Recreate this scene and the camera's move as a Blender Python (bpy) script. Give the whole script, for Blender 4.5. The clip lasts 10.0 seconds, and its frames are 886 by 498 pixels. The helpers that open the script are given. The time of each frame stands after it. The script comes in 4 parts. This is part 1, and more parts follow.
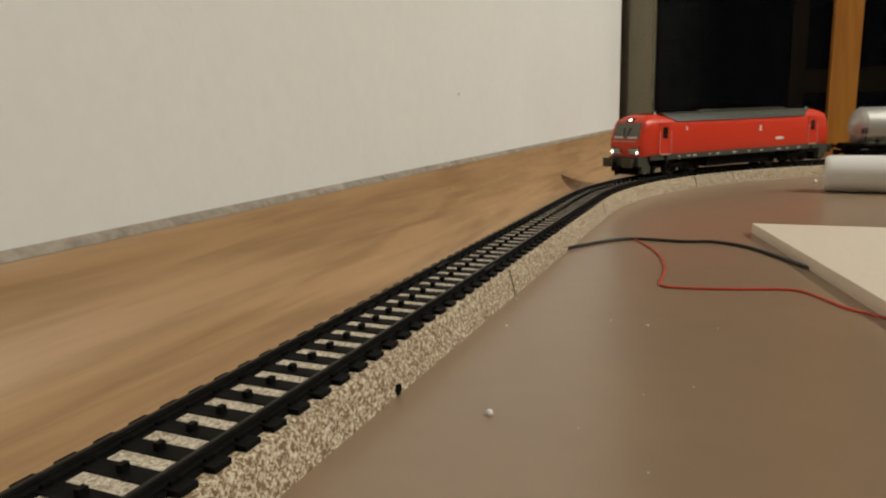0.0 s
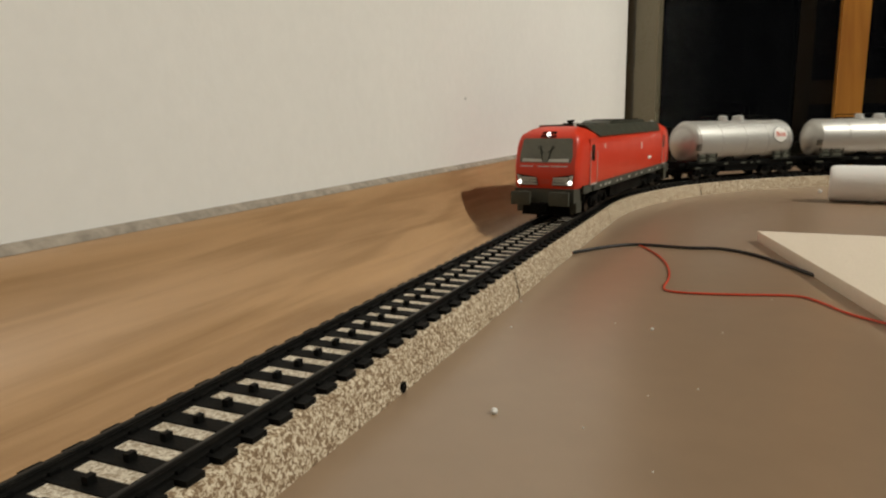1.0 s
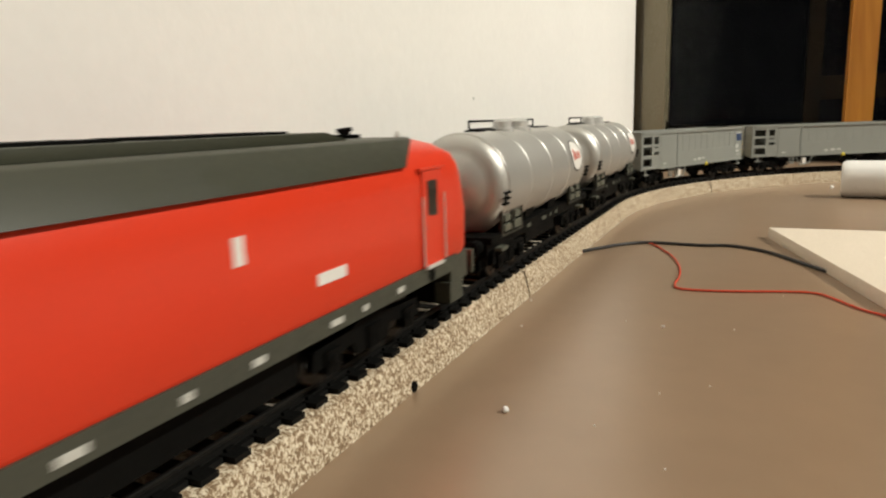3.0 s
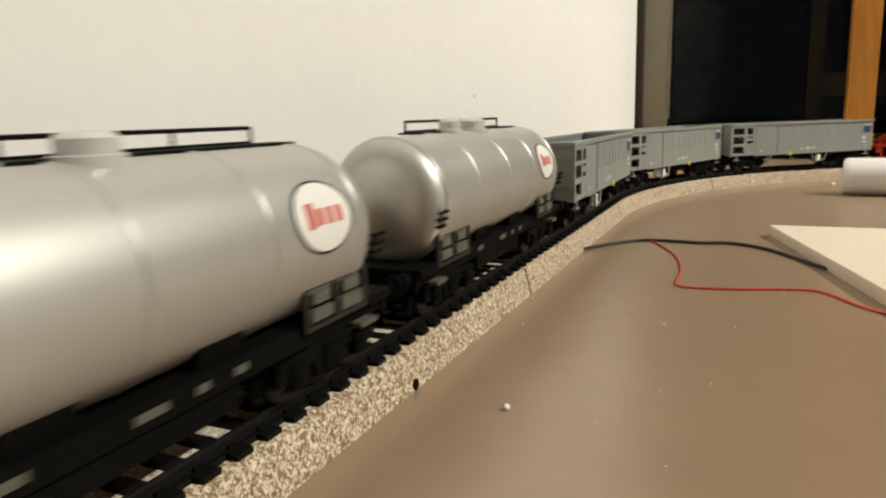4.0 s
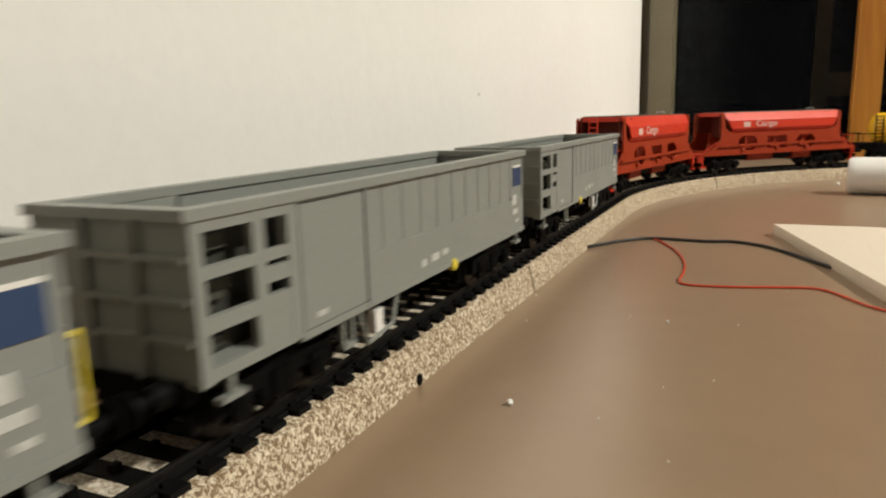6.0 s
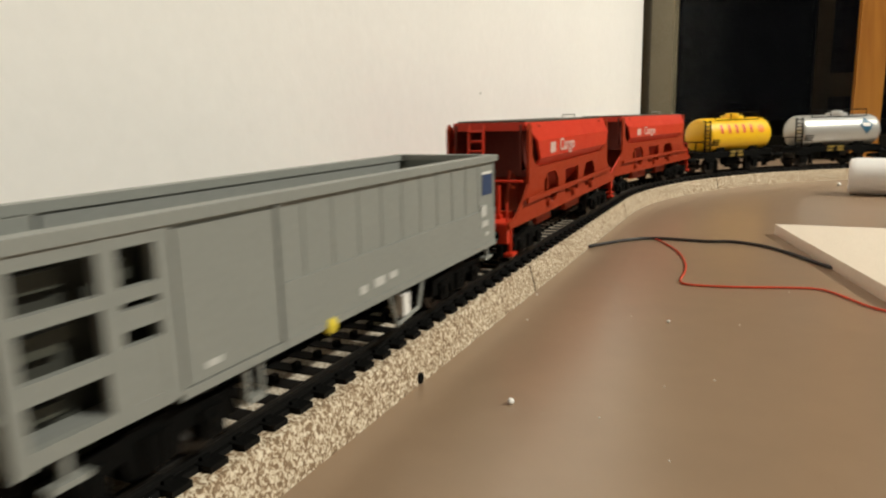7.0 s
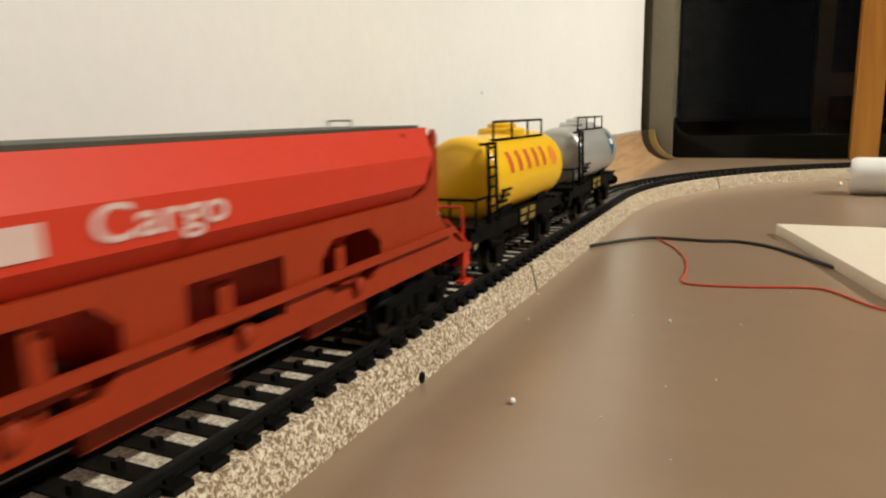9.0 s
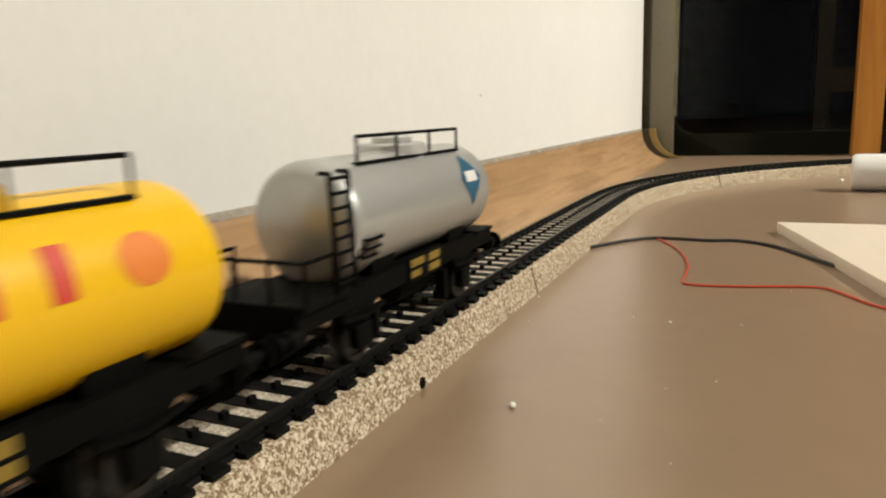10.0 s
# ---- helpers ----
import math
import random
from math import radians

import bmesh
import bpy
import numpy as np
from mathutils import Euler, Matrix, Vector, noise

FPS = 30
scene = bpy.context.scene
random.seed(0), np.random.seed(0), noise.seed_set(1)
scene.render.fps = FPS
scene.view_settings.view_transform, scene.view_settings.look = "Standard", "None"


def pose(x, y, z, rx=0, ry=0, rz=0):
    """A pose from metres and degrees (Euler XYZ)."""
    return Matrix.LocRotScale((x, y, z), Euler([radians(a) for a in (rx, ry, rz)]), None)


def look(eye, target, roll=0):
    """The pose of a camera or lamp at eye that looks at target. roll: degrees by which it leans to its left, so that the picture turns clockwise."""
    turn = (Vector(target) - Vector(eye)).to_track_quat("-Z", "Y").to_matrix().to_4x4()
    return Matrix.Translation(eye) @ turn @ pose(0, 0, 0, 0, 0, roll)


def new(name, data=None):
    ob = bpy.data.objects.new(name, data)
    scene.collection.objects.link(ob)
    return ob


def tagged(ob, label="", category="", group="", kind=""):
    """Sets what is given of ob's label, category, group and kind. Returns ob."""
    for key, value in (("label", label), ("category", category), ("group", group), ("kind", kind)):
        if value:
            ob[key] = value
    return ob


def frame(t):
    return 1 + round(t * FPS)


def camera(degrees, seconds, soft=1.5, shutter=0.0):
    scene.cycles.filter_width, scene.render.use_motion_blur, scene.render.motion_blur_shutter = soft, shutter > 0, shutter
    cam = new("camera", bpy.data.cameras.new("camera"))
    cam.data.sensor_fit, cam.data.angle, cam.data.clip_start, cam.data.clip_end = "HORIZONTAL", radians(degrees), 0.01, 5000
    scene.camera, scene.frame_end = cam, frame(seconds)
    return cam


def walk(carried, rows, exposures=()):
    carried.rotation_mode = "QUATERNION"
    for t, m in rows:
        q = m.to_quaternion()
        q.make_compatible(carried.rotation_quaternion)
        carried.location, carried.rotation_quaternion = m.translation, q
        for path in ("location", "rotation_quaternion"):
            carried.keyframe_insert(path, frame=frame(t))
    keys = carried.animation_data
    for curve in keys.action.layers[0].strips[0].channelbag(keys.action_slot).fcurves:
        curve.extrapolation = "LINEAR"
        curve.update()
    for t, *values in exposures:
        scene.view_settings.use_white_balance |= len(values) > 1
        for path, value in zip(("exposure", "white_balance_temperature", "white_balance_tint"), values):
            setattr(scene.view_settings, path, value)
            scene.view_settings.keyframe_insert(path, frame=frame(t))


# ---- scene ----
cam = camera(65.9, 10.0, soft=2.2, shutter=0.36)
PATH = [
    (0, pose(0.0844, 0.0041, 0.0621, 78.70, 1.66, 23.01)),
    (0.5, pose(0.0837, 0.0033, 0.0604, 78.87, 0.82, 23.32)),
    (1, pose(0.0839, 0.0028, 0.0604, 79.29, 0.90, 23.39)),
    (1.5, pose(0.0838, 0.0025, 0.0602, 79.28, 0.95, 23.80)),
    (2, pose(0.0839, 0.0024, 0.0602, 79.38, 1.24, 23.98)),
    (3.5, pose(0.0842, 0.0024, 0.0603, 79.25, 1.73, 24.09)),
    (4, pose(0.0842, 0.0021, 0.0605, 79.12, 1.68, 24.17)),
    (4.5, pose(0.0844, 0.0018, 0.0604, 79.04, 1.52, 24.32)),
    (5, pose(0.0844, 0.0016, 0.0603, 79.00, 1.58, 24.40)),
    (5.5, pose(0.0844, 0.0015, 0.0600, 79.08, 1.62, 24.46)),
    (7, pose(0.0842, 0.0012, 0.0598, 79.00, 1.33, 24.58)),
    (7.5, pose(0.0840, 0.0015, 0.0597, 79.10, 1.37, 24.50)),
    (8, pose(0.0841, 0.0015, 0.0597, 79.10, 1.46, 24.57)),
    (8.5, pose(0.0839, 0.0012, 0.0597, 79.05, 1.42, 24.56)),
    (9, pose(0.0841, 0.0012, 0.0597, 78.98, 1.34, 24.66)),
    (9.5, pose(0.0845, 0.0008, 0.0600, 79.05, 1.47, 24.67)),
    (10, pose(0.0852, 0.0013, 0.0609, 79.04, 2.16, 24.77)),

]
walk(cam, PATH, exposures=[(0.0, -0.54), (1.0, -0.42), (1.5, -0.24), (2.0, 0.07), (2.8, 0.15), (3.5, 0.17), (5.0, 0.11), (10.0, 0.13)])

# ---- light: one warm room lamp, a dark night outside ----
night = bpy.data.worlds.new("night")
night.use_nodes = True
night.node_tree.nodes["Background"].inputs[0].default_value = (0.010, 0.011, 0.014, 1)
night.node_tree.nodes["Background"].inputs[1].default_value = 0.08
scene.world = night
LAMP = (1.55, 0.50, 1.48)
bulb = bpy.data.lights.new("lamp_light", "SPOT")
bulb.energy, bulb.color, bulb.shadow_soft_size = 170, (0.965, 0.93, 0.82), 0.045
bulb.spot_size, bulb.spot_blend = radians(140), 0.6
new("lamp_light", bulb).matrix_basis = look(LAMP, (0.05, 0.30, 0.0))

MM = 0.001
TOP = -0.8           # table top below the datum of the track, millimetres
RAIL = 11.2          # height of the rail head over the table, millimetres


# ---- materials ----
def mat(name, color, rough=0.5, metal=0.0, vary=0.12, scale=120.0, fine=900.0, bump=0.0, stretch=(1, 1, 1), dirt=None, spec=0.5, coat=0.0):
    m = bpy.data.materials.new(name)
    m.use_nodes = True
    nt = m.node_tree
    p = nt.nodes["Principled BSDF"]
    tc = nt.nodes.new("ShaderNodeTexCoord")
    mp = nt.nodes.new("ShaderNodeMapping")
    mp.inputs["Scale"].default_value = stretch
    nt.links.new(tc.outputs["Object"], mp.inputs[0])
    big, small = nt.nodes.new("ShaderNodeTexNoise"), nt.nodes.new("ShaderNodeTexNoise")
    for n, s, d in ((big, scale, 4), (small, fine, 2)):
        n.inputs["Scale"].default_value, n.inputs["Detail"].default_value = s, d
        nt.links.new(mp.outputs[0], n.inputs["Vector"])
    add = nt.nodes.new("ShaderNodeMath")
    add.operation = "ADD"
    nt.links.new(big.outputs[0], add.inputs[0])
    nt.links.new(small.outputs[0], add.inputs[1])
    ramp = nt.nodes.new("ShaderNodeMapRange")
    ramp.inputs[1].default_value, ramp.inputs[2].default_value = 0.6, 1.4
    nt.links.new(add.outputs[0], ramp.inputs[0])
    mix = nt.nodes.new("ShaderNodeMix")
    mix.data_type = "RGBA"
    other = dirt or tuple(c * (1 - 2 * vary) for c in color)
    mix.inputs[6].default_value, mix.inputs[7].default_value = (*other, 1), (*color, 1)
    nt.links.new(ramp.outputs[0], mix.inputs[0])
    nt.links.new(mix.outputs[2], p.inputs["Base Color"])
    rr = nt.nodes.new("ShaderNodeMapRange")
    rr.inputs[3].default_value, rr.inputs[4].default_value = min(1, rough * 1.2), rough * 0.85
    nt.links.new(ramp.outputs[0], rr.inputs[0])
    nt.links.new(rr.outputs[0], p.inputs["Roughness"])
    p.inputs["Metallic"].default_value = metal
    p.inputs["Specular IOR Level"].default_value = spec
    p.inputs["Coat Weight"].default_value = coat
    if bump:
        b = nt.nodes.new("ShaderNodeBump")
        b.inputs["Strength"].default_value, b.inputs["Distance"].default_value = 0.6, bump * MM
        nt.links.new(add.outputs[0], b.inputs["Height"])
        nt.links.new(b.outputs[0], p.inputs["Normal"])
    return m


def glow(name, color, strength):
    m = mat(name, color, 0.3)
    p = m.node_tree.nodes["Principled BSDF"]
    p.inputs["Emission Color"].default_value, p.inputs["Emission Strength"].default_value = (*color, 1), strength
    return m


def ramped(m, source, stops, target="Base Color"):
    nt = m.node_tree
    r = nt.nodes.new("ShaderNodeValToRGB")
    e = r.color_ramp.elements
    while len(e) < len(stops):
        e.new(0.5)
    for el, (at, c) in zip(e, stops):
        el.position, el.color = at, (*c, 1)
    nt.links.new(source, r.inputs[0])
    nt.links.new(r.outputs[0], nt.nodes["Principled BSDF"].inputs[target])
    return r


def speckle(name):
    """Moulded foam ballast: cream chips in a brown ground."""
    m = mat(name, (0.5, 0.42, 0.3), 0.9, bump=0.5, scale=260, fine=800)
    nt = m.node_tree
    tc = nt.nodes.new("ShaderNodeTexCoord")
    n = nt.nodes.new("ShaderNodeTexNoise")
    n.inputs["Scale"].default_value, n.inputs["Detail"].default_value, n.inputs["Distortion"].default_value = 1200, 1.6, 0.9
    nt.links.new(tc.outputs["Object"], n.inputs["Vector"])
    ramped(m, n.outputs[0], [(0.36, (0.19, 0.125, 0.07)), (0.46, (0.29, 0.20, 0.12)), (0.53, (0.53, 0.435, 0.305)), (0.67, (0.76, 0.675, 0.525))])
    return m


def wood(name, light, dark, along=(60, 3.0, 60), rough=0.42):
    m = mat(name, light, rough, vary=0.1, bump=0.05)
    nt = m.node_tree
    tc, mp = nt.nodes.new("ShaderNodeTexCoord"), nt.nodes.new("ShaderNodeMapping")
    mp.inputs["Scale"].default_value = along
    nt.links.new(tc.outputs["Object"], mp.inputs[0])
    n = nt.nodes.new("ShaderNodeTexNoise")
    n.inputs["Scale"].default_value, n.inputs["Detail"].default_value, n.inputs["Distortion"].default_value = 1.6, 6, 0.6
    nt.links.new(mp.outputs[0], n.inputs["Vector"])
    mid = tuple((a + b) / 2 for a, b in zip(light, dark))
    ramped(m, n.outputs[0], [(0.33, dark), (0.45, mid), (0.56, light), (0.72, tuple(min(1, c * 1.12) for c in light))])
    return m


M = {
    "wall": mat("wall_paint", (0.80, 0.785, 0.75), 0.85, vary=0.022, scale=14, fine=210, bump=0.16),
    "table": mat("table_laminate", (0.295, 0.202, 0.130), 0.29, vary=0.06, scale=14, fine=90, spec=1.0),
    "oak": wood("oak_laminate", (0.425, 0.26, 0.13), (0.30, 0.175, 0.08), (110, 6.5, 110)),
    "post": wood("varnished_pine", (0.46, 0.20, 0.030), (0.34, 0.125, 0.016), (40, 40, 3), 0.35),
    # almost black wood, the dimness of a reflection put into its colour
    "post_mirrored": wood("reflected_timber", (0.008, 0.0042, 0.002), (0.004, 0.0024, 0.0013), (40, 40, 3), 0.9),
    "frame": mat("window_frame_paint", (0.20, 0.172, 0.11), 0.28, vary=0.05, scale=12),
    "rail_dark": mat("window_rail_paint", (0.007, 0.0068, 0.0035), 0.5, vary=0.15, scale=20, spec=0.08),
    "seal": mat("cove_end_rubber", (0.05, 0.038, 0.022), 0.5),
    "gold": mat("cove_end_edge", (0.42, 0.28, 0.09), 0.4),
    "black": mat("black_plastic", (0.0045, 0.0046, 0.0042), 0.6, vary=0.2, spec=0.06),
    "sleeper": mat("sleeper_plastic", (0.005, 0.005, 0.0045), 0.6, vary=0.25, scale=300, fine=2500, bump=0.06, spec=0.12),
    "rail": mat("blackened_rail", (0.022, 0.021, 0.019), 0.4, 0.6, vary=0.25, scale=60, fine=1500),
    "bed": speckle("track_bed_foam"),
    "red": mat("loco_red", (0.68, 0.043, 0.014), 0.34, vary=0.03, scale=40, spec=0.4, coat=0.05),
    # the bin's red again, darkened in colour for shade on the lower frame
    "hopperframe": mat("hopper_red_shaded", (0.32, 0.030, 0.004), 0.58, vary=0.07, scale=60, bump=0.02, spec=0.25),
    # hopper red with the shade of the open end bays put into the colour
    "hopperdark": mat("hopper_end_shade", (0.15, 0.017, 0.006), 0.65, vary=0.12, scale=60),
    "cargo": mat("pale_pink_print", (0.64, 0.45, 0.40), 0.5, vary=0.06),
    "hopper": mat("hopper_red", (0.58, 0.036, 0.011), 0.46, vary=0.05, scale=60, bump=0.02, spec=0.35),
    "olive": mat("loco_roof_grey", (0.036, 0.038, 0.022), 0.45, vary=0.1),
    "sole": mat("loco_frame_grey", (0.055, 0.057, 0.041), 0.6, vary=0.12, scale=90),
    "silver": mat("tank_silver", (0.52, 0.51, 0.48), 0.46, 0.68, vary=0.025, scale=25, fine=1800),
    "silver2": mat("small_tank_silver", (0.50, 0.50, 0.475), 0.36, 0.5, vary=0.025, scale=30, fine=1800),
    "grey": mat("gondola_grey", (0.245, 0.255, 0.232), 0.52, vary=0.05, scale=45, fine=900, bump=0.03),
    "greyin": mat("gondola_inside_grey", (0.23, 0.24, 0.222), 0.65, vary=0.08, scale=45, bump=0.03),
    # wagon grey darkened to paint the shade inside the end bays
    "bay_shade": mat("bay_shade_grey", (0.035, 0.037, 0.028), 0.7, vary=0.15, scale=80),
    "ring": mat("ring_silver", (0.54, 0.53, 0.50), 0.38, 0.68, vary=0.02, scale=25),
    "yellow": mat("tank_yellow", (0.86, 0.50, 0.006), 0.34, vary=0.03, scale=30, spec=0.5),
    "white": mat("white_print", (0.78, 0.76, 0.72), 0.5, vary=0.04),
    "faint": mat("faint_print", (0.55, 0.55, 0.52), 0.5, vary=0.08),
    # olive grey of the plate racks with the underframe shadow in its colour
    "rack_shade": mat("rack_grey_shaded", (0.016, 0.017, 0.012), 0.5, vary=0.15),
    "sign_red": mat("faded_red_print", (0.62, 0.16, 0.12), 0.5, vary=0.08),
    "rack": mat("plate_grey", (0.10, 0.105, 0.08), 0.5, vary=0.1),
    "redprint": mat("red_print", (0.62, 0.06, 0.03), 0.5, vary=0.06),
    "orange": mat("orange_print", (0.78, 0.22, 0.03), 0.5, vary=0.06),
    "blue": mat("blue_print", (0.022, 0.05, 0.13), 0.45, vary=0.08),
    "teal": mat("teal_print", (0.02, 0.11, 0.19), 0.45, vary=0.08),
    "ochre": mat("ochre_print", (0.26, 0.17, 0.02), 0.5, vary=0.1),
    "yellowtag": mat("yellow_tag", (0.78, 0.62, 0.05), 0.45),
    "palegrey": mat("pale_grey_plastic", (0.55, 0.55, 0.51), 0.4, vary=0.06),
    "glassdark": mat("cab_glass", (0.125, 0.125, 0.092), 0.12, vary=0.12, spec=0.6),
    "doorglass": mat("door_glass", (0.014, 0.014, 0.011), 0.12, vary=0.12, spec=0.5),
    "clear": mat("clear_dome_plastic", (0.62, 0.62, 0.6), 0.16, 0.25, vary=0.04),
    "wheel": mat("wheel_metal", (0.06, 0.058, 0.055), 0.35, 0.8, vary=0.2),
    "board": mat("birch_plywood", (0.76, 0.665, 0.545), 0.6, vary=0.035, scale=30, fine=700, stretch=(3, 0.4, 1)),
    "tube": mat("white_tube_plastic", (0.80, 0.79, 0.77), 0.35, vary=0.02),
    "wirered": mat("red_wire_skin", (0.66, 0.062, 0.022), 0.36),
    "wireblack": mat("black_wire_skin", (0.010, 0.0095, 0.0095), 0.5),
    "crumb": mat("polystyrene_crumb", (0.92, 0.91, 0.88), 0.8),
    "floor": wood("floor_boards", (0.34, 0.21, 0.11), (0.22, 0.125, 0.06), (8, 1.2, 8)),
    "ground": mat("outside_ground", (0.05, 0.05, 0.045), 0.9),
    "lampon": glow("head_lamp", (1.0, 0.97, 0.88), 6),
    "lampred": glow("tail_lamp", (1.0, 0.03, 0.02), 40),
    "room": mat("room_wall_paint", (0.66, 0.63, 0.57), 0.85, vary=0.02, scale=5, fine=90),
    "joint": mat("dusty_joint", (0.42, 0.36, 0.29), 0.9, vary=0.3, scale=60, fine=300, bump=0.5),
    "steel": mat("lamp_shade_metal", (0.2, 0.2, 0.2), 0.4, 0.6),
    "shade": glow("lamp_globe", (1.0, 0.865, 0.68), 6),
}

for link in list(M["table"].node_tree.links):      # an even satin sheen
    if link.to_socket.name == "Roughness":
        M["table"].node_tree.links.remove(link)
M["table"].node_tree.nodes["Principled BSDF"].inputs["Roughness"].default_value = 0.29
M["post_mirrored"].node_tree.nodes["Principled BSDF"].inputs["Specular IOR Level"].default_value = 0.05
M["ballast"] = speckle("loose_ballast")
for n in M["ballast"].node_tree.nodes:
    if n.type == "VALTORGB":
        for el, c in zip(n.color_ramp.elements, ((0.34, 0.27, 0.19), (0.46, 0.385, 0.29), (0.60, 0.53, 0.42), (0.74, 0.68, 0.57))):
            el.color = (*c, 1)


# ---- mesh tools, in millimetres ----
def box(bm, x0, x1, y0, y1, z0, z1):
    v = [bm.verts.new((x * MM, y * MM, z * MM)) for x in (x0, x1) for y in (y0, y1) for z in (z0, z1)]
    for q in ((0, 1, 3, 2), (4, 6, 7, 5), (0, 4, 5, 1), (2, 3, 7, 6), (0, 2, 6, 4), (1, 5, 7, 3)):
        bm.faces.new([v[i] for i in q])


def prism(bm, pts, a, b, axis="y"):
    """A polygon drawn across the axis and drawn out from a to b."""
    def at(p, q, s):
        return {"y": (p, s, q), "x": (s, p, q), "z": (p, q, s)}[axis]
    rings = [[bm.verts.new(Vector(at(p, q, s)) * MM) for p, q in pts] for s in (a, b)]
    n = len(pts)
    fs = [bm.faces.new(rings[0]), bm.faces.new(rings[1][::-1])]
    for i in range(n):
        fs.append(bm.faces.new((rings[0][i], rings[1][i], rings[1][(i + 1) % n], rings[0][(i + 1) % n])))
    bmesh.ops.recalc_face_normals(bm, faces=fs)


def lathe(bm, prof, seg=32, axis="y", centre=(0, 0, 0)):
    """Rings (radius, place along the axis) about an axis through centre."""
    c = Vector(centre)
    rings = []
    for r, s in prof:
        ring = []
        for i in range(seg):
            a = 2 * math.pi * i / seg
            p, q = r * math.cos(a), r * math.sin(a)
            ring.append(bm.verts.new((c + Vector({"y": (p, s, q), "x": (s, p, q), "z": (p, q, s)}[axis])) * MM))
        rings.append(ring)
    fs = []
    for ra, rb in zip(rings, rings[1:]):
        for i in range(seg):
            fs.append(bm.faces.new((ra[i], ra[(i + 1) % seg], rb[(i + 1) % seg], rb[i])))
    fs += [bm.faces.new(rings[0][::-1]), bm.faces.new(rings[-1])]
    bmesh.ops.recalc_face_normals(bm, faces=fs)


def bar(bm, a, b, w=0.5, seg=6):
    """A thin round bar from a to b."""
    a, b = Vector(a) * MM, Vector(b) * MM
    d = b - a
    m = Matrix.Translation((a + b) / 2) @ d.to_track_quat("Z", "Y").to_matrix().to_4x4()
    bmesh.ops.create_cone(bm, cap_ends=True, segments=seg, radius1=w / 2 * MM, radius2=w / 2 * MM, depth=d.length, matrix=m)


def wrap(bm, radius, zc, outline, lift=0.12):
    """A flat print laid round a lying cylinder: outline of (y, arc length up from the side), right-hand side."""
    vs = []
    for y, s in outline:
        a = s / radius
        vs.append(bm.verts.new(Vector(((radius + lift) * math.cos(a), y, zc + (radius + lift) * math.sin(a))) * MM))
    bm.faces.new(vs)


def wrap_block(bm, radius, zc, y0, y1, s0, s1, lift=0.12, shear=0.0):
    n = max(2, int((s1 - s0) / 1.0) + 1)
    rows = []
    for k in range(n + 1):
        s = s0 + (s1 - s0) * k / n
        a, sh = s / radius, shear * (s - s0)
        rows.append([bm.verts.new(Vector(((radius + lift) * math.cos(a), y + sh, zc + (radius + lift) * math.sin(a))) * MM) for y in (y0, y1)])
    for p, q in zip(rows, rows[1:]):
        bm.faces.new((p[0], p[1], q[1], q[0]))


def wrap_oval(bm, radius, zc, yc, sc, ry, rs, lift=0.12, seg=24):
    cuts = [sc - rs * math.cos(math.pi * j / seg) for j in range(seg + 1)]
    for s0, s1 in zip(cuts, cuts[1:]):
        h = [ry * math.sqrt(max(0, 1 - ((s - sc) / rs) ** 2)) for s in (s0, s1)]
        ring = [(yc - h[0], s0), (yc + h[0], s0), (yc + h[1], s1), (yc - h[1], s1)]
        wrap(bm, radius, zc, [p for k, p in enumerate(ring) if p != ring[k - 1]], lift)


def wrap_diamond(bm, radius, zc, yc, sc, ry, rs, lift=0.12, n=10):
    cuts = [sc - rs + 2 * rs * j / n for j in range(n + 1)]
    for s0, s1 in zip(cuts, cuts[1:]):
        h = [ry * (1 - abs(c - sc) / rs) for c in (s0, s1)]
        ring = [(yc - h[0], s0), (yc + h[0], s0), (yc + h[1], s1), (yc - h[1], s1)]
        wrap(bm, radius, zc, [p for k, p in enumerate(ring) if p != ring[k - 1]], lift)


ROLLING = [None]      # width, length and height of the vehicles while they are built


def part(name, bm, material, parent=None, label="", bevel=0.0, smooth=False):
    if bevel:
        es = [e for e in bm.edges if len(e.link_faces) == 2 and e.calc_face_angle(0) > 0.6]
        bmesh.ops.bevel(bm, geom=es, offset=bevel * MM, segments=2, affect="EDGES", profile=0.6)
    me = bpy.data.meshes.new(name)
    bm.to_mesh(me)
    bm.free()
    if ROLLING[0] and name != "wheelset":
        me.transform(Matrix.Diagonal((*ROLLING[0], 1)))
    if smooth or bevel:
        me.polygons.foreach_set("use_smooth", [True] * len(me.polygons))
        me.set_sharp_from_angle(angle=radians(38))
    me.materials.append(M[material])
    ob = new(name, me)
    if parent is not None:
        ob.parent = parent
    if label:
        ob["label"] = label
    return ob


def made(fn, *args, **kw):
    bm = bmesh.new()
    fn(bm, *args, **kw)
    return bm


def boxes(*dims):
    bm = bmesh.new()
    for d in dims:
        box(bm, *d)
    return bm


def lettering(text, width, tall):
    """Raised letters in millimetres: centred on x, standing on y = 0, 0.22 deep in z."""
    cu = bpy.data.curves.new("letters", "FONT")
    cu.body, cu.extrude, cu.offset = text, 0.11, 0.014
    tmp = bpy.data.objects.new("letters", cu)
    me = bpy.data.meshes.new_from_object(tmp)
    bm = bmesh.new()
    bm.from_mesh(me)
    xs, ys = [v.co.x for v in bm.verts], [v.co.y for v in bm.verts]
    kx, ky, mid = width / (max(xs) - min(xs)), tall / max(ys), (max(xs) + min(xs)) / 2
    for v in bm.verts:
        v.co = ((v.co.x - mid) * kx, v.co.y * ky, v.co.z + 0.11)
    bpy.data.objects.remove(tmp)
    bpy.data.curves.remove(cu)
    bpy.data.meshes.remove(me)
    return bm


